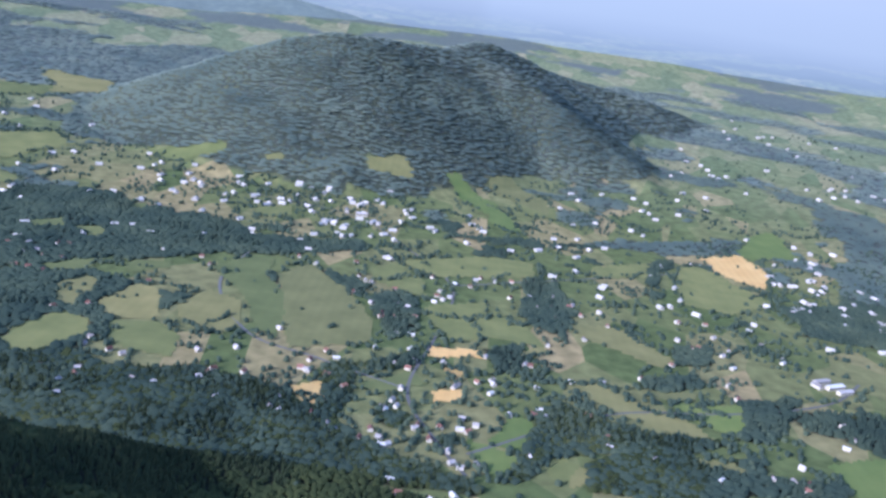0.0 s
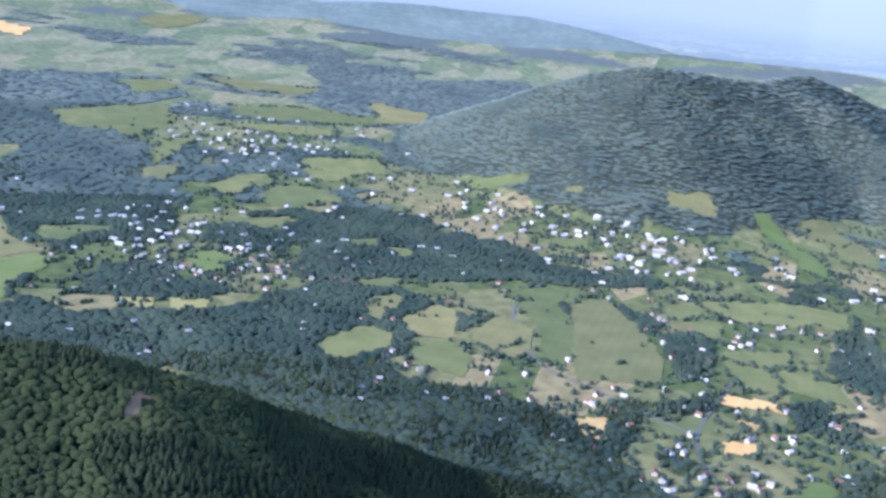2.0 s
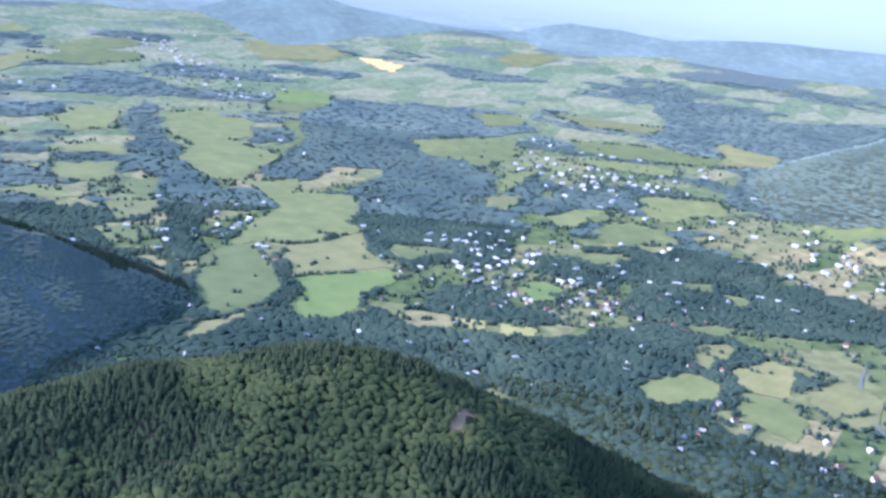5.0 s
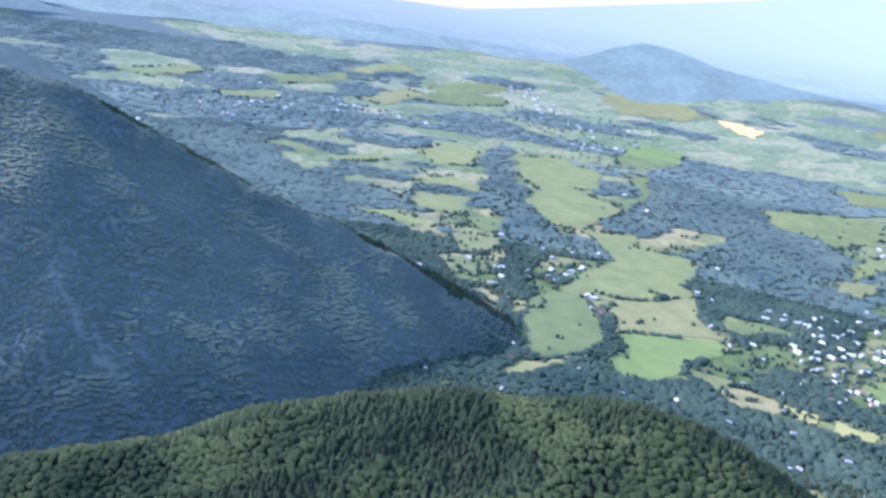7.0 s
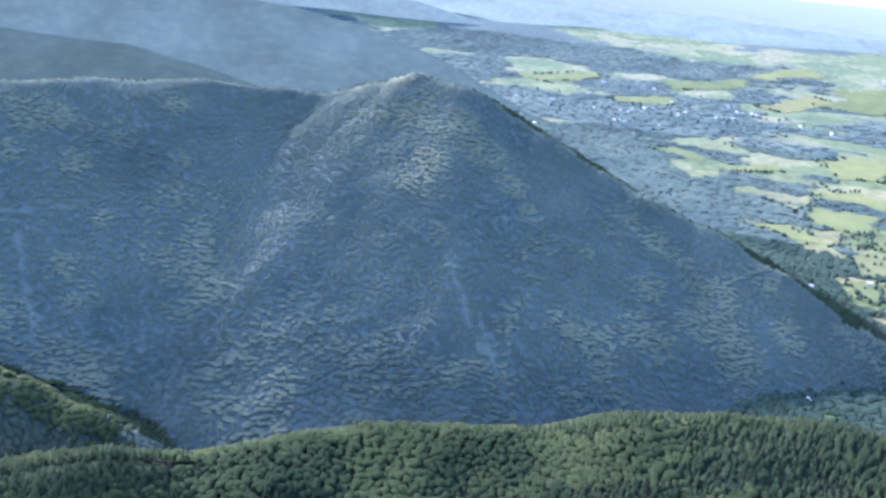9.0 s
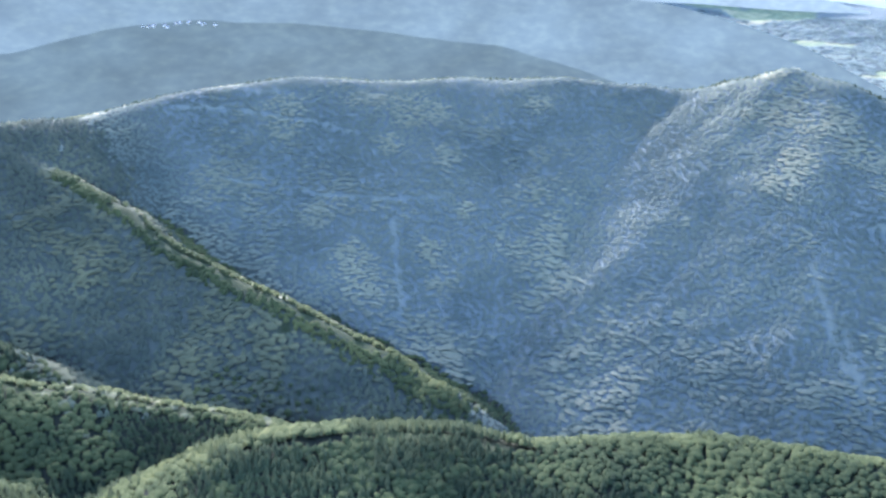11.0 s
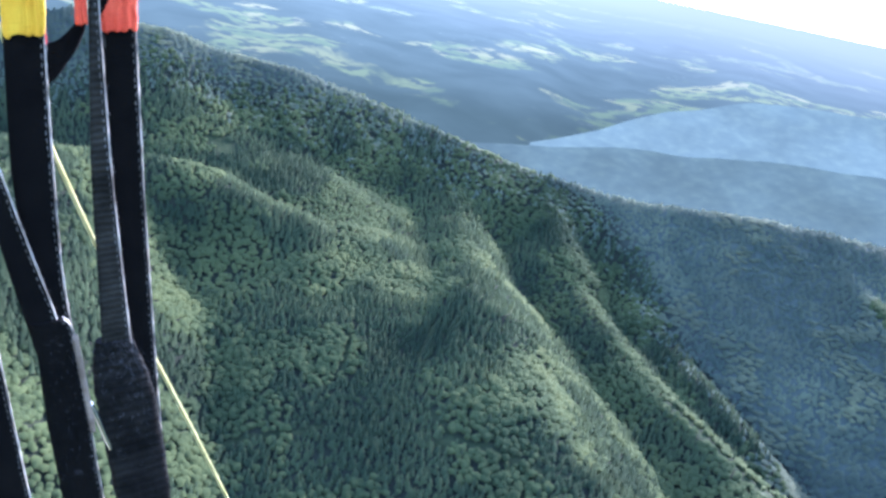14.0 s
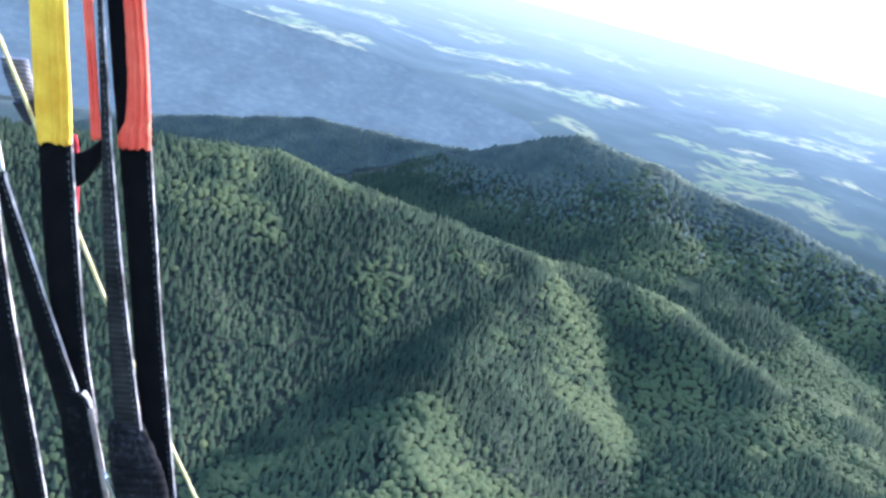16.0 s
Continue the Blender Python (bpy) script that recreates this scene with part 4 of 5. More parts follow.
def spread(az0, az1, r0, r1, step):
    """Points over a sector, about step metres apart, off any grid."""
    k = np.arange(-r1, r1, step)
    x, y = np.meshgrid(k, k * 1.0)
    x = x + step * 0.5 * (np.arange(len(k)) % 2)[:, None]
    x = (x + step * (RNG.rand(*x.shape) - 0.5) * 1.35).ravel()
    y = (y + step * (RNG.rand(*y.shape) - 0.5) * 1.35).ravel()
    r, az = np.hypot(x, y), (np.degrees(np.arctan2(-x, y)) + 90) % 360 - 90
    az = np.where(az < az0, az + 360, az)
    ok = (r > r0) & (r < r1) & (az <= az1)
    return x[ok], y[ok]


def grow(place_name, az0, az1, r0, r1, step, height, width, mats, mixture, label, hill=True, clump=70.0, fade=None, facing=None, canopy=0.4, band=0):
    """A forest over a sector; mixture is the share of broad-leaved trees."""
    x, y = spread(az0, az1, r0, r1, step)
    rise = land(x, y)[1]
    keep = woods(x, y, rise) > 0.3 + 0.5 * RNG.rand(len(x))
    if hill is not None:
        keep &= (rise > 6) if hill else (rise <= 6)
    if fade:  # haze-blue and greener trees meet along the foot of the grassy spur and mingle there
        border = spur_side(np.hypot(x, y))
        keep &= 0.5 + fade * ((bearing(x, y) - border) / 7 + 1.2 * (fbm(x, y, 90, 93, 3) - 0.5)) > 0.35 + 0.3 * RNG.rand(len(x))
    if band:  # the green and the haze-greyed trees mingle where the upper slope begins
        meet = upland(x, y) + 220 * (fbm(x, y, 210, 19, 3) - 0.5) + 150 * (RNG.rand(len(x)) - 0.5)
        meet = meet + 700 * np.exp(-(line_distance(x, y, [place(*p)[:2] for p in SPUR_GRASSY[1:]]) / 22) ** 2)
        keep &= (np.hypot(x, y) - meet) * band > 0
    if facing is not None:  # only the slopes that face the eye; far sides stay bare
        rising = tilt(x, y, land(x, y)[0])
        keep &= (rising > np.where(np.hypot(x, y) > 1340, facing[0], facing[2])) & (rising <= facing[1])
    keep &= grassy(x, y) < 0.35 + 0.5 * RNG.rand(len(x))
    x, y = x[keep], y[keep]
    # more spruce and darker tints stand in for shade on the dark spur
    lean = 0.22 * np.clip((bearing(x, y) - 182) / 6, 0, 1) * np.clip((np.hypot(x, y) - 700) / 80, 0, 1) * (bearing(x, y) < 230)
    broad = fbm(x, y, clump, 71, 3) + 0.16 * (RNG.rand(len(x)) - 0.5) < 0.32 + 0.36 * mixture - lean
    tint = np.clip(0.5 + 1.7 * (fbm(x, y, 110, 77, 4) - 0.5) + 0.35 * (RNG.rand(len(x)) - 0.5), 0, 1)
    young = np.exp(-((x - 215) ** 2 + (y + 650) ** 2) / 130 ** 2) + np.exp(-((x + 250) ** 2 + (y + 740) ** 2) / 120 ** 2)
    for nodes, lo, hi, reach in ((SPUR_GRASSY, 1, 10, 36), (SPUR_MIDDLE, 3, 10, 22)):  # lighter broad leaves along the spines paint in their sunlit crests
        d = line_distance(x, y, [place(*p)[:2] for p in nodes[lo:hi]])
        spine = np.exp(-(d / reach) ** 2)
        young = young + 1.2 * spine
        broad |= spine > 0.3 + 0.5 * RNG.rand(len(x))
    stand = np.zeros(len(x))
    for cx, cy, reach in STANDS:
        stand = np.maximum(stand, np.exp(-((x - cx) ** 2 + (y - cy) ** 2) / reach ** 2))
    stand *= 0.4 + 1.2 * fbm(x, y, 40, 33, 3)
    broad |= stand > 0.3 + 0.5 * RNG.rand(len(x))
    tint = np.clip(tint + 0.15 * young - 1.6 * lean + 0.5 * stand, 0, 1)
    grown = 0.65 + 0.75 * fbm(x, y, 55, 79, 3) + 0.25 * RNG.rand(len(x))
    height, width = height * grown, width * (0.4 + 0.6 * grown)
    scatter("spruce_forest", "conifer", x[~broad], y[~broad], height[~broad], width[~broad], mats[0], label % "spruce", tint[~broad], canopy)
    scatter("broadleaf_forest", "broad", x[broad], y[broad], height[broad] * 0.62, width[broad] * 1.28, mats[1], label % "broad-leaved", tint[broad], canopy)


NEAR_WOOD, MID_WOOD, HAZED_WOOD = (SPRUCE, BROADLEAF), (MID_SPRUCE, MID_BROAD), (HAZED_SPRUCE, HAZED_BROAD)
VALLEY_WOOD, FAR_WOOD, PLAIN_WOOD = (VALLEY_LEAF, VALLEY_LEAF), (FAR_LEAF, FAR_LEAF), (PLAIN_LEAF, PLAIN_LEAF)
grow("near hill", -20, 62, 430, 1150, 4.7, 7.5, 2.6, NEAR_WOOD, 0.48, "dark green %s trees covering the near hill", None, facing=(-99, 99, -15), canopy=0.32)
grow("near hill", 62, 128, 430, 810, 4.7, 7.2, 2.6, NEAR_WOOD, 0.5, "green %s trees covering the near spur", None, facing=(-99, 99, -15), canopy=0.32)
grow("slope", 108, 224, 590, 1720, 5.3, 8.6, 2.8, NEAR_WOOD, 0.45, "green %s trees covering the steep spurs", None, fade=1, facing=(-4, 99, -17), band=-1, canopy=0.3)
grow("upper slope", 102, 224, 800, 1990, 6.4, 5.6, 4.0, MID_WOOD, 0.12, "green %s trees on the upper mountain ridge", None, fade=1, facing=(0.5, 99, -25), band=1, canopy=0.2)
grow("shaded face", 56, 142, 790, 1780, 5.7, 3.7, 3.7, HAZED_WOOD, -0.02, "bluish %s trees on the shaded mountain face", None, 90, -1, (2.5, 99, 2.5), canopy=0.08)
# darker trees paint in the shade of the backlit crest
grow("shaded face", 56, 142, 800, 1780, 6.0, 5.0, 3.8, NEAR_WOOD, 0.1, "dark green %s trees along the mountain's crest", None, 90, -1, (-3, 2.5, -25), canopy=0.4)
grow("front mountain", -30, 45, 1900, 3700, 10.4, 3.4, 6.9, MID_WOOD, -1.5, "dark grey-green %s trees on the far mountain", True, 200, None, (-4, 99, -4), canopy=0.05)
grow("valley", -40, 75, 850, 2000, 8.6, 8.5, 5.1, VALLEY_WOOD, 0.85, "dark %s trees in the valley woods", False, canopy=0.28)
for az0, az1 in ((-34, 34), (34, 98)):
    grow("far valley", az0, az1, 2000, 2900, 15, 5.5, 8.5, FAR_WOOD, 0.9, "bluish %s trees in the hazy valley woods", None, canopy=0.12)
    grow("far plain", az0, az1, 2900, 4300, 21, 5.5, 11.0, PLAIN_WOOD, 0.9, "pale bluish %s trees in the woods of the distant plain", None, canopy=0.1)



def hedges():
    """Trees along the borders of the fields and round the houses."""
    px, py = [], []
    for kind, border in FIELDS:
        q = np.array(border, float)
        for a, b in zip(q, np.roll(q, -1, 0)):
            n = int(np.linalg.norm(b - a) / 5.5)
            s = RNG.rand(n)
            p = a + (b - a) * s[:, None] + RNG.normal(0, 5, (n, 2))
            ok = vnoise(p[:, 0], p[:, 1], 60, 83) > 0.42
            px.append(p[ok, 0]), py.append(p[ok, 1])
    for cx, cy, count in VILLAGES:
        spot = (24 + 11.0 * math.sqrt(count)) * (0.7 + math.hypot(cx, cy) / 3000)
        n = count * 3
        px.append(cx + RNG.normal(0, spot * 1.2, n)), py.append(cy + RNG.normal(0, spot * 1.2, n))
    x, y = spread(-40, 66, 900, 2500, 8)
    ok = (np.abs(fbm(x, y, 170, 95, 3) - 0.5) < 0.011) & (vnoise(x, y, 120, 97) > 0.35)
    px.append(x[ok]), py.append(y[ok])
    x, y = spread(-40, 66, 900, 2000, 7)
    ok = (np.abs(fbm(x, y, 130, 96, 3) - 0.5) < 0.009) & (vnoise(x, y, 70, 98) > 0.5)
    px.append(x[ok]), py.append(y[ok])
    x, y = spread(-40, 66, 900, 2600, 17)
    ok = fbm(x, y, 70, 89, 3) > 0.62
    px.append(x[ok]), py.append(y[ok])
    x, y = np.concatenate(px), np.concatenate(py)
    rows_of_trees = np.abs(fbm(x, y, 130, 96, 3) - 0.5) < 0.02
    ok = (land(x, y)[1] < 12) & (np.hypot(x, y) < 3800) & ((field_at(x, y) < 0) | rows_of_trees)
    x, y = x[ok], y[ok]
    scatter("hedge_trees", "broad", x, y, 7.0, 3.6, VALLEY_LEAF, "dark green trees along field borders and gardens", None, 0.6)


hedges()


# ---- houses ----
def box(bm, x0, x1, y0, y1, z0, z1):
    v = [bm.verts.new(p) for p in ((x0, y0, z0), (x1, y0, z0), (x1, y1, z0), (x0, y1, z0), (x0, y0, z1), (x1, y0, z1), (x1, y1, z1), (x0, y1, z1))]
    for f in ((0, 3, 2, 1), (4, 5, 6, 7), (0, 1, 5, 4), (1, 2, 6, 5), (2, 3, 7, 6), (3, 0, 4, 7)):
        bm.faces.new([v[i] for i in f])


def part(name, bm, mat, parent, label=""):
    """Links a bmesh as one mesh under a thing or a part."""
    me = bpy.data.meshes.new(name)
    bmesh.ops.recalc_face_normals(bm, faces=bm.faces)
    bm.to_mesh(me)
    bm.free()
    me.materials.append(mat)
    ob = new(name, me)
    ob.parent = parent
    return tagged(ob, label) if label else ob


def gable(bm, w, d, z, h, eave=0.5, thick=0.3):
    """A pitched roof with thickness and eaves, ridge along x."""
    x, y = w / 2 + eave, d / 2 + eave
    drop = eave * h / (d / 2)
    outer = [(-x, -y, z - drop), (x, -y, z - drop), (x, 0, z + h), (-x, 0, z + h), (-x, y, z - drop), (x, y, z - drop)]
    v = [bm.verts.new(p) for p in outer] + [bm.verts.new((p[0], p[1], p[2] + thick)) for p in outer]
    for f in ((6, 7, 8, 9), (9, 8, 11, 10), (0, 3, 2, 1), (3, 4, 5, 2), (0, 1, 7, 6), (4, 10, 11, 5), (1, 2, 8, 7), (2, 5, 11, 8), (0, 6, 9, 3), (3, 9, 10, 4)):
        bm.faces.new([v[i] for i in f])


def build_house(w, d, wall_h, roof_h, wall_mat, roof_mat, label):
    house = new("house")
    bm = bmesh.new()
    box(bm, -w / 2, w / 2, -d / 2, d / 2, -1.0, wall_h)
    for sx in (-1, 1):
        v = [bm.verts.new(p) for p in ((sx * w / 2, -d / 2, wall_h), (sx * w / 2, d / 2, wall_h), (sx * w / 2, 0, wall_h + roof_h))]
        bm.faces.new(v)
    part("wall", bm, wall_mat, house)
    bm = bmesh.new()
    gable(bm, w, d, wall_h, roof_h)
    part("roof", bm, roof_mat, house)
    bm = bmesh.new()
    box(bm, w * 0.2, w * 0.2 + 0.7, 0.5, 1.2, wall_h + roof_h * 0.5, wall_h + roof_h + 0.9)
    part("chimney", bm, ROOF_RED, house)
    return tagged(house, label, "house", "houses of the valley villages")


HOUSE_KINDS = [build_house(7.8, 6.0, 3.4, 2.4, PLASTER, ROOF_GREY, "white plastered house with a grey pitched roof"),
               build_house(8.2, 6.2, 3.2, 2.6, PLASTER, ROOF_RED, "white plastered house with a red tiled roof"),
               build_house(9.4, 6.2, 3.0, 1.6, PLASTER, ROOF_WHITE, "pale house with a bright sheet roof among gardens")]


def build_road(line, width):
    """A narrow pale road laid over the ground."""
    p = smooth_line(line, 14)
    d = np.gradient(p, axis=0)
    d /= np.linalg.norm(d, axis=1, keepdims=True)
    side = np.stack([-d[:, 1], d[:, 0]], -1) * width / 2
    a, c = p + side, p - side
    z = np.maximum(land(a[:, 0], a[:, 1])[0], land(c[:, 0], c[:, 1])[0]) + 0.9
    n = len(p)
    verts = np.concatenate([np.column_stack([a, z]), np.column_stack([c, z])])
    faces = [(i, n + i, n + i + 1, i + 1) for i in range(n - 1)]
    tagged(mesh_object("road", verts, faces, ASPHALT), "narrow pale asphalt road between the villages", "road", kind="structure")


def smooth_line(rows, steps):
    """Points on a smooth curve through the given ones."""
    rows = np.array(rows, float)
    k, out = len(rows), []
    for i in range(k - 1):
        a, b, c, d = rows[max(i - 1, 0)], rows[i], rows[i + 1], rows[min(i + 2, k - 1)]
        for s in np.linspace(0, 1, steps, endpoint=False):
            out.append(b + 0.5 * s * (c - a + s * (2 * a - 5 * b + 4 * c - d + s * (3 * (b - c) + d - a))))
    return np.array(out + [rows[-1]])


for line in ([(60, 880), (23, 952), (-20, 1080), (10, 1300), (25, 1543), (-80, 1760), (-209, 1941), (-458, 2000)], [(25, 1543), (238, 1676), (520, 1850), (908, 2059)],
             [(-20, 1080), (-147, 1140), (-264, 1202), (-360, 1420), (-330, 1700)], [(-600, 1400), (-843, 1303), (-1047, 1370), (-1226, 1560), (-1400, 2250)],
             [(-1060, 655), (-1183, 752), (-1350, 860), (-1626, 980), (-1900, 1080)], [(60, 930), (250, 1090), (433, 1150), (593, 1231), (680, 1330)]):
    build_road(line, 4.5)


def build_halls():
    """A works of long sheds, and a school-like block in the village."""
    for x, y, turn, w, d, h in ((614, 1316, 28, 30, 9, 4.5), (628, 1299, 28, 34, 10, 5), (638, 1283, 28, 28, 9, 4.5), (600, 1296, 118, 18, 9, 4.5), (-190, 1945, 12, 26, 9, 7), (-226, 1962, 100, 20, 8, 6)):
        hall = new("factory_hall")
        bm = bmesh.new()
        box(bm, -w / 2, w / 2, -d / 2, d / 2, -2, h)
        part("wall", bm, PLASTER, hall)
        bm = bmesh.new()
        gable(bm, w, d, h, 1.8, 0.6, 0.4)
        part("roof", bm, ROOF_GREY if d < 9.5 else ROOF_WHITE, hall)
        for k in range(5):
            bm = bmesh.new()
            box(bm, -w / 2 + w * (k + 0.25) / 5, -w / 2 + w * (k + 0.75) / 5, -d / 2 - 0.12, -d / 2 + 0.1, h * 0.45, h * 0.75)
            part("window", bm, DARK_PANE, hall)
        hall.matrix_world = pose(x, y, float(land(np.array([x]), np.array([y]))[0][0]) + 0.3, 0, 0, turn)
        tagged(hall, "long pale works hall with a bright sheet roof", "hall", "halls in the valley")


build_halls()


def settle_houses():
    spots = []
    for cx, cy, count in VILLAGES:
        spread_m = (24 + 11.0 * math.sqrt(count)) * (0.7 + math.hypot(cx, cy) / 3000)
        for _ in range(int(count * 0.65)):
            spots.append((cx + RNG.normal(0, spread_m), cy + RNG.normal(0, spread_m)))
    x, y = spread(-35, 60, 950, 2000, 105)
    spots += list(zip(x, y))
    spots = np.array(spots)
    z, rise = land(spots[:, 0], spots[:, 1])
    ok = (rise < 20) & (field_at(spots[:, 0], spots[:, 1]) < 0)
    spots, z = spots[ok], z[ok]
    order = np.argsort(np.hypot(spots[:, 0], spots[:, 1]))
    far = []
    for rank, i in enumerate(order):
        m = pose(spots[i, 0], spots[i, 1], z[i] + 0.3, 0, 0, RNG.rand() * 180)
        kind = HOUSE_KINDS[RNG.choice(3, p=(0.45, 0.37, 0.18))]
        if rank < 3:
            HOUSE_KINDS[rank].matrix_basis = m
        elif rank < 275:
            copy_thing(kind, m)
        else:
            far.append(m)
    bm = bmesh.new()
    for m in far:
        b = len(bm.verts)
        size = 1.0 + RNG.rand() * 0.6
        box(bm, -5 * size, 5 * size, -3.6 * size, 3.6 * size, -1, 3.6)
        gable(bm, 10 * size, 7.2 * size, 3.6, 2.4)
        bm.verts.ensure_lookup_table()
        for v in bm.verts[b:]:
            v.co = m @ v.co
    me = bpy.data.meshes.new("distant_houses")
    bm.to_mesh(me)
    bm.free()
    me.materials.append(DISTANT_WALL)
    tagged(new("distant_houses", me), "pale houses of the distant villages", "houses", kind="stuff")


settle_houses()


def settle_hill_town():
    """White houses in a clearing high on the hill behind the ridge."""
    az, (low, high, _) = TOWN_HILL
    for _ in range(16):
        a = float(np.clip(RNG.normal(128.0, 1.4), 125.6, 131.0))
        up = float(np.clip(0.985 - 0.012 * abs(RNG.normal(0, 1)) - 0.02 * (a < 127.5) * RNG.rand(), 0.93, 0.99))
        spot = [np.interp(a, az, low[:, k] + up * (high[:, k] - low[:, k])) for k in range(3)]
        copy_thing(HOUSE_KINDS[2 * RNG.randint(2)], pose(spot[0], spot[1], spot[2] + 0.6, 0, 0, RNG.rand() * 180))


settle_hill_town()

# ---- the paraglider's risers, close by the eye ----
# Edges of the straps in millimetres, fitted to the camera's view at 15 s: x and y of the near and far edge, from top to
# bottom.
REAR_STRAP = [(-104.8, 112.0, -85.4, 113.3), (-109.3, 70.1, -90.3, 70.9), (-116.1, 12.8, -97.2, 12.9), (-124.1, -53.2, -103.9, -53.8), (-128.3, -90.0, -107.7, -91.2), (-132.8, -165.5, -114.6, -167.3), (-139.8, -251.6, -121.6, -254.4)]
REAR_SLEEVE = [(-95.4, 193.0, -84.1, 194.2), (-100.2, 154.1, -88.8, 155.2), (-102.7, 129.7, -91.7, 130.5), (-104.0, 118.0, -94.7, 118.6)]
REAR_FOLDS = [(-86.4, 194.0, -74.1, 195.4), (-91.7, 154.9, -78.7, 156.1), (-97.4, 130.1, -82.1, 131.2), (-102.7, 120.4, -83.7, 121.8), (-104.9, 111.3, -85.2, 112.6)]
FRONT_STRAP = [(-98.6, 192.6, -95.4, 193.0), (-110.9, 119.8, -105.2, 120.2), (-115.4, 95.5, -108.0, 95.9), (-125.0, 42.1, -113.9, 42.4), (-133.4, -18.9, -119.0, -19.0), (-140.6, -70.6, -122.7, -71.4), (-143.3, -89.2, -123.4, -90.3)]
FRONT_SLEEVE = [(-107.0, 191.6, -101.4, 192.3), (-113.8, 142.2, -108.1, 142.6), (-117.9, 116.5, -111.8, 117.0)]
WRAP = [(-143.5, -66.9, -121.2, -67.8), (-146.7, -75.9, -119.2, -77.2), (-149.0, -88.9, -116.3, -90.7), (-151.6, -112.2, -113.7, -114.8), (-152.8, -163.5, -114.9, -167.3), (-157.6, -248.9, -120.1, -254.6)]
RED_TAB = [(-134.3, 113.5, -130.8, 113.8), (-135.4, 104.0, -131.6, 104.3), (-139.3, 84.2, -135.7, 84.4), (-142.8, 67.4, -139.9, 67.5)]
MID_STRAP = [(-152.2, 112.8, -132.2, 114.1), (-155.8, 93.2, -135.3, 94.4), (-164.9, 41.1, -143.4, 41.6), (-171.5, -18.4, -151.5, -18.7), (-175.8, -58.5, -154.3, -59.3), (-177.5, -72.7, -155.4, -73.7)]
MID_FOLDS = [(-139.3, 188.0, -118.4, 190.3), (-148.2, 139.2, -126.7, 141.1), (-151.7, 116.9, -130.8, 118.4), (-152.5, 110.0, -132.7, 111.3)]
MID_JOINT = [(-177.6, -47.4, -157.9, -48.0), (-176.7, -58.5, -154.6, -59.3), (-182.3, -114.0, -157.0, -115.8), (-185.3, -160.3, -160.2, -162.8), (-190.7, -243.8, -163.8, -247.9)]
BROWN_STRIP = [(-156.3, -58.5, -152.7, -58.6), (-158.6, -115.7, -155.0, -115.9), (-159.2, -129.9, -156.2, -130.1)]
DIAGONAL = [(-179.7, 90.4, -174.9, 90.7), (-181.6, 83.3, -174.9, 83.6), (-182.7, 40.6, -170.7, 40.9), (-181.0, -2.7, -166.4, -2.8), (-179.1, -44.6, -161.9, -45.1), (-177.8, -69.1, -160.9, -69.8)]
SIDE_STRAP = [(-173.0, 184.1, -163.2, 185.2), (-187.3, 114.4, -176.5, 115.2), (-201.1, 40.2, -188.8, 40.5), (-216.7, -50.2, -196.5, -50.9), (-222.3, -156.6, -204.0, -158.4), (-226.8, -238.3, -208.1, -241.2)]
SIDE_POUCH = [(-179.8, 183.3, -168.3, 184.7), (-206.8, 71.0, -190.7, 71.7), (-216.9, 20.5, -200.0, 20.8), (-215.7, 13.2, -201.7, 13.3)]
SIDE_SECOND = [(-211.8, 16.3, -201.5, 16.4), (-220.3, -50.1, -207.2, -50.5), (-229.4, -155.9, -213.8, -157.4), (-235.2, -237.1, -218.3, -239.6)]
LINK = [(-111.5, 118.9, -109.6, 114.3), (-118.1, 111.8, -115.7, 103.8), (-125.8, 106.1, -123.9, 94.0), (-132.5, 103.7, -132.4, 86.1), (-137.7, 102.5, -140.1, 82.7)]
BRAKE_LINE = [(-171.8, 180.6), (-158.2, 116.5), (-132.8, -10.8), (-93.2, -164.0), (-68.0, -265.3)]
ROD_LOWER = [(-155.4, -109.9), (-154.0, -115.2), (-148.1, -155.1), (-145.3, -174.6)]
ROD_UPPER = [(-173.5, 124.2), (-174.7, 113.0), (-175.8, 92.1)]
SWIVEL = [(-161.6, 151.6), (-161.4, 140.2), (-159.5, 129.7), (-157.4, 121.5), (-155.4, 117.6)]

HARNESS = pose(0, 0, 0, 90 - 19.47, 0, 179.38) @ pose(0, 0, 0, 0, 0, 14.76)  # the camera's pose at 15 s, to whose view the risers' leaning plane is fitted


def on_plane(x, y, lift=0.0):
    """A point of the risers' plane, given in millimetres, raised from it."""
    x, y = x / 1000, y / 1000
    n = Vector((0.3, -0.6, 1)).normalized()
    return Vector((x, y, -0.5 + 0.6 * y - 0.3 * (x + 0.1223))) + n * (lift / 1000)


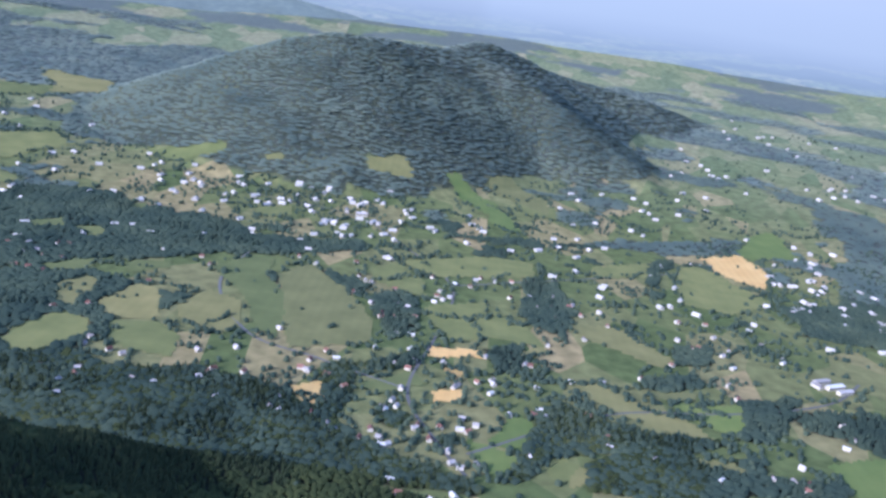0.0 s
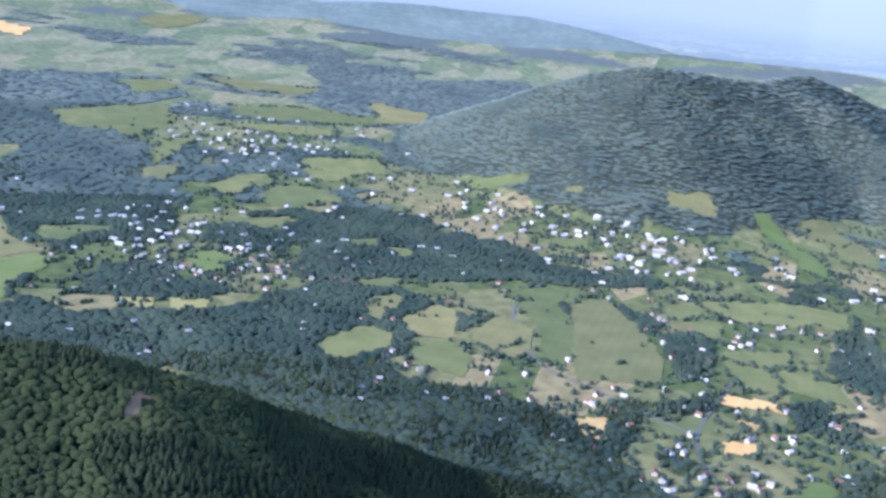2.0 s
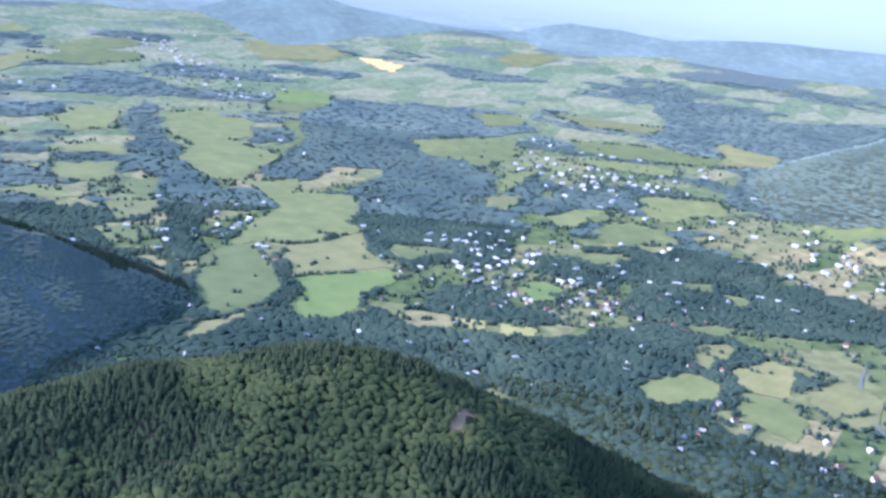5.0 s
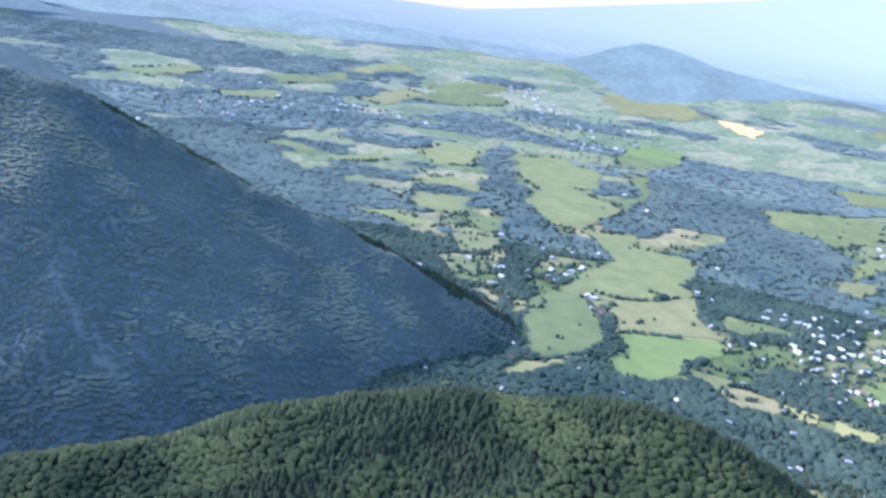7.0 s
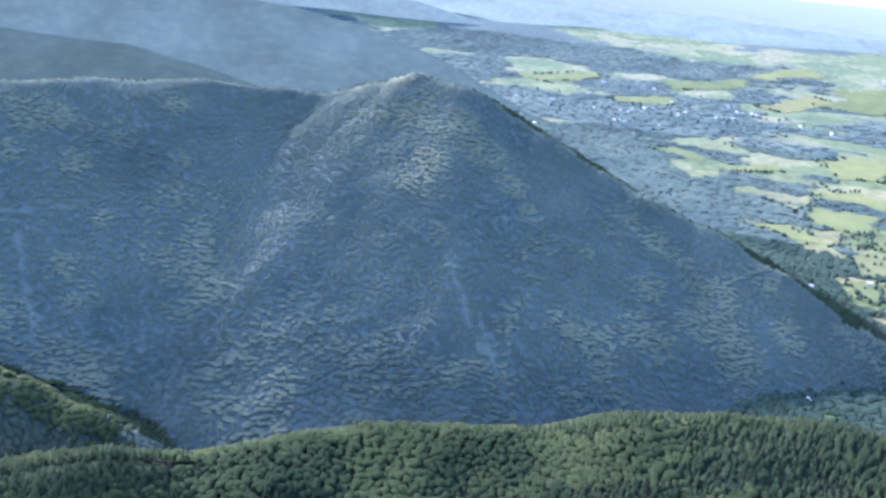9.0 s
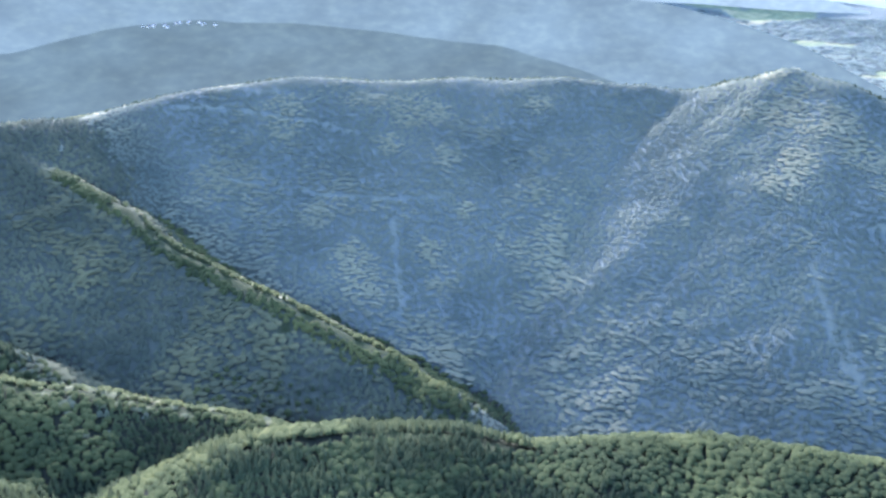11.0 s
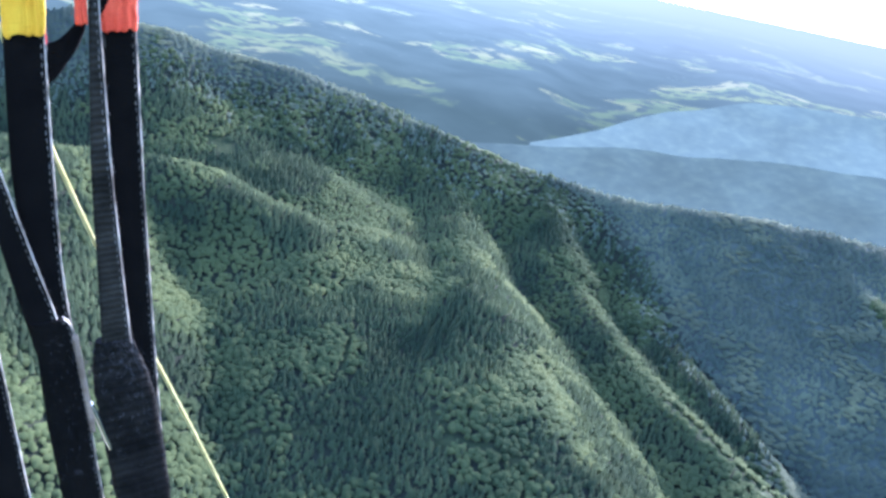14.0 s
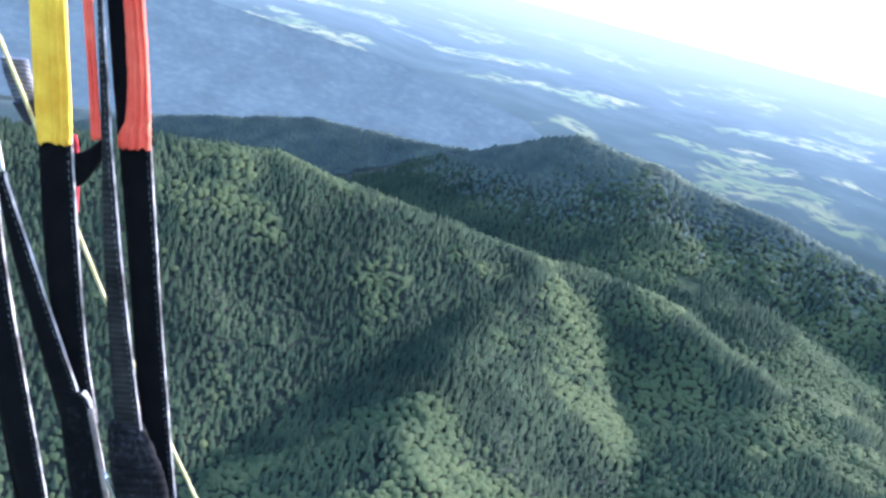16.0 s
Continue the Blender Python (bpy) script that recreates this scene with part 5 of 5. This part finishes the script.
def fabric(name, colour, light, weave=900.0, rough=0.85, sheen=0.0):
    """Woven webbing or cloth: ribs, faded and dirty spots."""
    m, n, l, b = material(name, rough, 0, sheen)
    b.inputs["Specular IOR Level"].default_value = 0.06
    c = n.new("ShaderNodeTexCoord").outputs["Object"]
    worn = ramp(n, l, noise_out(n, l, c, 0.02, 6), [(0.35, colour), (0.75, light)])
    w = n.new("ShaderNodeTexWave")
    w.bands_direction = "Y"
    w.inputs["Scale"].default_value = weave / 6.283 * 2
    w.inputs["Distortion"].default_value = 2.0
    w.inputs["Detail Scale"].default_value = 3.0
    l.new(c, w.inputs["Vector"])
    rib = ramp(n, l, w.outputs["Fac"], [(0.2, (0.75, 0.75, 0.75)), (0.8, (1.15, 1.15, 1.15))])
    l.new(mix(n, l, 1.0, worn, rib, "MULTIPLY"), b.inputs["Base Color"])
    bump = n.new("ShaderNodeBump")
    bump.inputs["Distance"].default_value = 0.0006
    bump.inputs["Strength"].default_value = 0.7
    l.new(w.outputs["Fac"], bump.inputs["Height"])
    l.new(bump.outputs[0], b.inputs["Normal"])
    return m


WEBBING = fabric("black_webbing", (0.002, 0.0018, 0.0014), (0.0046, 0.004, 0.003), 1500)
RIBBED = fabric("ribbed_black_webbing", (0.008, 0.0075, 0.0055), (0.028, 0.026, 0.019), 260)
EDGE = fabric("sunlit_frayed_edge", (0.1, 0.085, 0.065), (0.5, 0.45, 0.36), 600)
THREAD = fabric("pale_thread", (0.05, 0.045, 0.036), (0.14, 0.128, 0.105), 900)
FIBRE = fabric("grey_fibre", (0.05, 0.05, 0.05), (0.14, 0.13, 0.12), 900)
TAPE = fabric("fuzzy_black_tape", (0.003, 0.0028, 0.0024), (0.013, 0.012, 0.01), 150)
YELLOW = fabric("yellow_cloth", (0.62, 0.33, 0.012), (0.78, 0.5, 0.03), 900, 0.6)
ORANGE = fabric("orange_red_cloth", (0.6, 0.07, 0.03), (0.75, 0.14, 0.06), 900, 0.6)
RED = fabric("dark_red_cloth", (0.35, 0.03, 0.03), (0.5, 0.06, 0.05), 900)
BROWN = fabric("worn_brown_webbing", (0.12, 0.09, 0.06), (0.3, 0.24, 0.17), 500)
GREY_WEAVE = fabric("grey_woven_webbing", (0.09, 0.09, 0.09), (0.2, 0.19, 0.18), 420)
CORD = fabric("yellow_cord", (0.42, 0.36, 0.12), (0.55, 0.48, 0.2), 1200)
STEEL = plain("polished_steel", (0.8, 0.8, 0.8), 0.25, 1.0, 0.02)
RUBBER = plain("black_rubber", (0.02, 0.02, 0.022), 0.6)


def smooth_rows(rows, steps):
    """Points between the rows on a smooth curve through them."""
    rows = np.array(rows, float)
    k = len(rows)
    out = []
    for i in range(k - 1):
        a, b, c, d = rows[max(i - 1, 0)], rows[i], rows[i + 1], rows[min(i + 2, k - 1)]
        for t in np.linspace(0, 1, steps, endpoint=False):
            out.append(b + 0.5 * t * (c - a + t * (2 * a - 5 * b + 4 * c - d + t * (3 * (b - c) + d - a))))
    return np.array(out + [rows[-1]])


def ribbon(rows, lift, thick, steps=10, columns=8, folds=0.0, fold_from=0.55, rough=0.0, seed=0, ragged=0.0):
    """A strap between two edges, with thickness, rounded sides, folds and a worn surface."""
    bm = bmesh.new()
    path = smooth_rows(rows, steps)
    rings = []
    for i, (xl, yl, xr, yr) in enumerate(path):
        ring = []
        drop = ragged * (i == len(path) - 1)
        for side in (1, -1):
            for c in range(columns + 1):
                s = c / columns if side > 0 else 1 - c / columns
                z = lift + side * thick / 2 * (1 - 0.75 * abs(2 * s - 1) ** 6)
                if side > 0 and folds and s > fold_from:
                    z += folds * math.sin((s - fold_from) / (1 - fold_from) * 15 + 0.4 * math.sin(i * 0.5)) + folds
                z += rough * (noise.noise(Vector((xl * 0.25 + s * 8, yl * 0.25, seed))) if rough else 0)
                wob = rough * 0.6 * noise.noise(Vector((yl * 0.4, s * 3, seed + 9))) if rough else 0
                y = yl + (yr - yl) * s - drop * (0.3 + noise.noise(Vector((s * 6, seed, 0.3))))
                ring.append(bm.verts.new(on_plane(xl + (xr - xl) * s + wob, y, z)))
        rings.append(ring)
    k = len(rings[0])
    for a, b in zip(rings[:-1], rings[1:]):
        for j in range(k):
            f = bm.faces.new((a[j], a[(j + 1) % k], b[(j + 1) % k], b[j]))
            f.smooth = True
    bm.faces.new(rings[0])
    bm.faces.new(rings[-1][::-1])
    return bm


def tube(points, radius, lift, sides=10, steps=8, taper=1.0):
    bm = bmesh.new()
    path = smooth_rows(points, steps)
    rings = []
    for i, (x, y) in enumerate(path):
        a, b = path[max(i - 1, 0)], path[min(i + 1, len(path) - 1)]
        d = (b - a) / (np.linalg.norm(b - a) + 1e-9)
        rad = radius * (1 + (taper - 1) * i / (len(path) - 1))
        rings.append([bm.verts.new(on_plane(x - d[1] * rad * math.cos(t), y + d[0] * rad * math.cos(t), lift + rad * math.sin(t))) for t in np.linspace(0, 6.2832, sides, endpoint=False)])
    for a, b in zip(rings[:-1], rings[1:]):
        for j in range(sides):
            bm.faces.new((a[j], a[(j + 1) % sides], b[(j + 1) % sides], b[j])).smooth = True
    bm.faces.new(rings[0])
    bm.faces.new(rings[-1][::-1])
    return bm


def edge_rows(rows, inset, width):
    """The strip along a strap's right edge."""
    return [(xr - inset - width, yr, xr - inset, yr) for xl, yl, xr, yr in rows]


def stitches(rows, inset, lift, gap, length, size, seed=0):
    """A row of raised thread stitches along the right edge."""
    bm = bmesh.new()
    rng = random.Random(seed)
    path = smooth_rows(rows, 40)[:, 2:]
    run = np.concatenate([[0], np.cumsum(np.linalg.norm(np.diff(path, axis=0), axis=1))])
    s = 0.0
    while s + length < run[-1]:
        ends = [np.array([np.interp(s + e, run, path[:, 0]), np.interp(s + e, run, path[:, 1])]) for e in (0, length * rng.uniform(0.7, 1.1))]
        jig = rng.uniform(-0.25, 0.25)
        p = [on_plane(e[0] - inset + jig, e[1], lift) for e in ends]
        side = Vector((size / 2000, 0, 0))
        mid = (p[0] + p[1]) / 2 + Vector((jig / 2500, 0, size / 1500))
        v = [bm.verts.new(q) for q in (p[0] - side * 0.4, p[0] + side * 0.4, mid - side, mid + side, p[1] - side * 0.4, p[1] + side * 0.4)]
        for f in ((0, 1, 3, 2), (2, 3, 5, 4)):
            bm.faces.new([v[i] for i in f])
        s += gap * rng.uniform(0.85, 1.2)
    return bm


def fuzz(rows, count, lift, length, seed):
    """Loose fibres that stand off worn tape."""
    bm = bmesh.new()
    rng = random.Random(seed)
    path = smooth_rows(rows, 20)
    for _ in range(count):
        xl, yl, xr, yr = path[rng.randrange(len(path))]
        s = rng.random() ** 0.6
        x, y = xl + (xr - xl) * s, yl
        ang, bend = rng.uniform(0, 6.283), rng.uniform(-1.5, 1.5)
        last = None
        for k in range(4):
            t = k / 3
            px = x + length * t * math.cos(ang + bend * t)
            py = y + length * t * math.sin(ang + bend * t)
            pair = [bm.verts.new(on_plane(px + d, py, lift + 0.7 * t * length * 0.4)) for d in (-0.07, 0.07)]
            if last:
                bm.faces.new((last[0], last[1], pair[1], pair[0]))
            last = pair
    return bm


def harness_thing(name, label, category):
    ob = new(name)
    ob.matrix_world = HARNESS
    return tagged(ob, label, category)


def strap(name, rows, lift, thick, mat, thing, label="", edged=True, seed=1, **more):
    body = part(name, ribbon(rows, lift, thick, seed=seed, **more), mat, thing, label)
    if edged:
        # frayed binding on the sun's side, its colour lightened for the sun it catches
        part("edge_binding", ribbon(edge_rows(rows, -0.45, 1.3), lift, thick * 0.9, columns=3, rough=0.7, seed=seed + 3), EDGE, body, "frayed woven edge, paled as if sunlit")
        part("stitching", stitches(rows, 2.2, lift + thick * 0.5, 4.4, 3.1, 1.0, seed), THREAD, body, "pale thread stitching")
        part("edge_fibres", fuzz(edge_rows(rows, -0.9, 1.4), 190, lift, 1.7, seed + 50), EDGE, body, "short frayed fibres")
    return body


def build_orange_riser():
    t = harness_thing("paraglider_riser", "black webbing riser with an orange-red cloth sleeve and fuzzy tape", "riser")
    strap("rear_strap", REAR_STRAP, 0, 2.4, WEBBING, t, seed=2)
    part("sleeve_lining", ribbon(REAR_SLEEVE, 1, 4.0, rough=0.5, seed=3), WEBBING, t)
    part("sleeve", ribbon(REAR_FOLDS, 1.5, 4.5, columns=26, folds=0.8, fold_from=0.35, rough=0.5, seed=4, ragged=3), ORANGE, t, "gathered orange-red cloth sleeve")
    strap("front_strap", FRONT_STRAP, 9, 2.6, RIBBED, t, "ribbed worn black webbing", seed=5)
    part("front_sleeve", ribbon(FRONT_SLEEVE, 8, 3.0, columns=14, folds=0.4, fold_from=0.2, rough=0.4, seed=6, ragged=1.5), ORANGE, t)
    wrap = part("wrap_tape", ribbon(WRAP, 7, 9.0, columns=14, rough=2.2, seed=7), TAPE, t, "fuzzy black wrapping tape")
    part("loose_fibres", fuzz(WRAP[:5], 260, 11.3, 4.0, 8), FIBRE, wrap)
    part("link_strap", ribbon(LINK, -3, 2.6, rough=0.6, seed=9), WEBBING, t)
    part("red_tab", ribbon(RED_TAB, -5, 2.0, rough=0.4, seed=10), RED, t)


def build_yellow_riser():
    t = harness_thing("paraglider_riser", "black webbing riser with a gathered yellow cloth sleeve", "riser")
    strap("main_strap", MID_STRAP, 0, 2.6, WEBBING, t, seed=12)
    part("sleeve", ribbon(MID_FOLDS, 1, 4.5, columns=30, folds=0.8, fold_from=0.5, rough=0.5, seed=13, ragged=3), YELLOW, t, "gathered yellow cloth sleeve")
    strap("branch_strap", DIAGONAL, 5, 3.0, WEBBING, t, seed=14)
    joint = strap("joint_block", MID_JOINT, 5.5, 6.5, WEBBING, t, "thick sewn webbing joint", seed=15, rough=0.8, columns=12)
    part("loose_fibres", fuzz(MID_JOINT[1:4], 110, 9.2, 3.0, 16), FIBRE, joint)
    part("worn_strip", ribbon(BROWN_STRIP, 9, 2.0, rough=0.4, seed=17), BROWN, t, "worn brown webbing strip")
    part("metal_link", tube(ROD_LOWER, 1.9, 8), STEEL, t, "polished steel link")


def build_side_riser():
    t = harness_thing("paraglider_riser", "worn black webbing riser with a steel link", "riser")
    strap("main_strap", SIDE_STRAP, 3, 3.2, WEBBING, t, seed=22)
    part("pouch", ribbon(SIDE_POUCH, -1, 6.0, columns=10, rough=1.2, seed=23), WEBBING, t)
    part("second_strap", ribbon(SIDE_SECOND, -2, 3.0, rough=0.5, seed=24), WEBBING, t)
    part("metal_link", tube(ROD_UPPER, 2.4, 8), STEEL, t, "polished steel link")


def build_brake_line():
    t = harness_thing("brake_line", "thin pale yellow brake cord running behind the risers", "cord")
    part("cord", tube([(x + 4, y) for x, y in BRAKE_LINE], 1.4, -4.5, 8, 20), CORD, t)


def build_swivel():
    t = harness_thing("brake_swivel", "grey woven webbing loop with a black swivel on the cord", "swivel")
    part("loop", ribbon([(x - 7.5, y, x + 8.5, y) for x, y in SWIVEL[:4]], -12, 6.0, columns=10, rough=0.8, seed=31), GREY_WEAVE, t)
    part("cap", tube(SWIVEL[2:], 8.5, -12, 12, 6, 0.75), RUBBER, t, "black rubber swivel cap")
    part("eyelet", tube([(SWIVEL[3][0] + 6, SWIVEL[3][1] + 9), (SWIVEL[3][0] + 10, SWIVEL[3][1] + 2), (SWIVEL[3][0] + 8, SWIVEL[3][1] - 6)], 2.2, -8), STEEL, t, "steel eyelet")


build_orange_riser()
build_yellow_riser()
build_side_riser()
build_brake_line()
build_swivel()
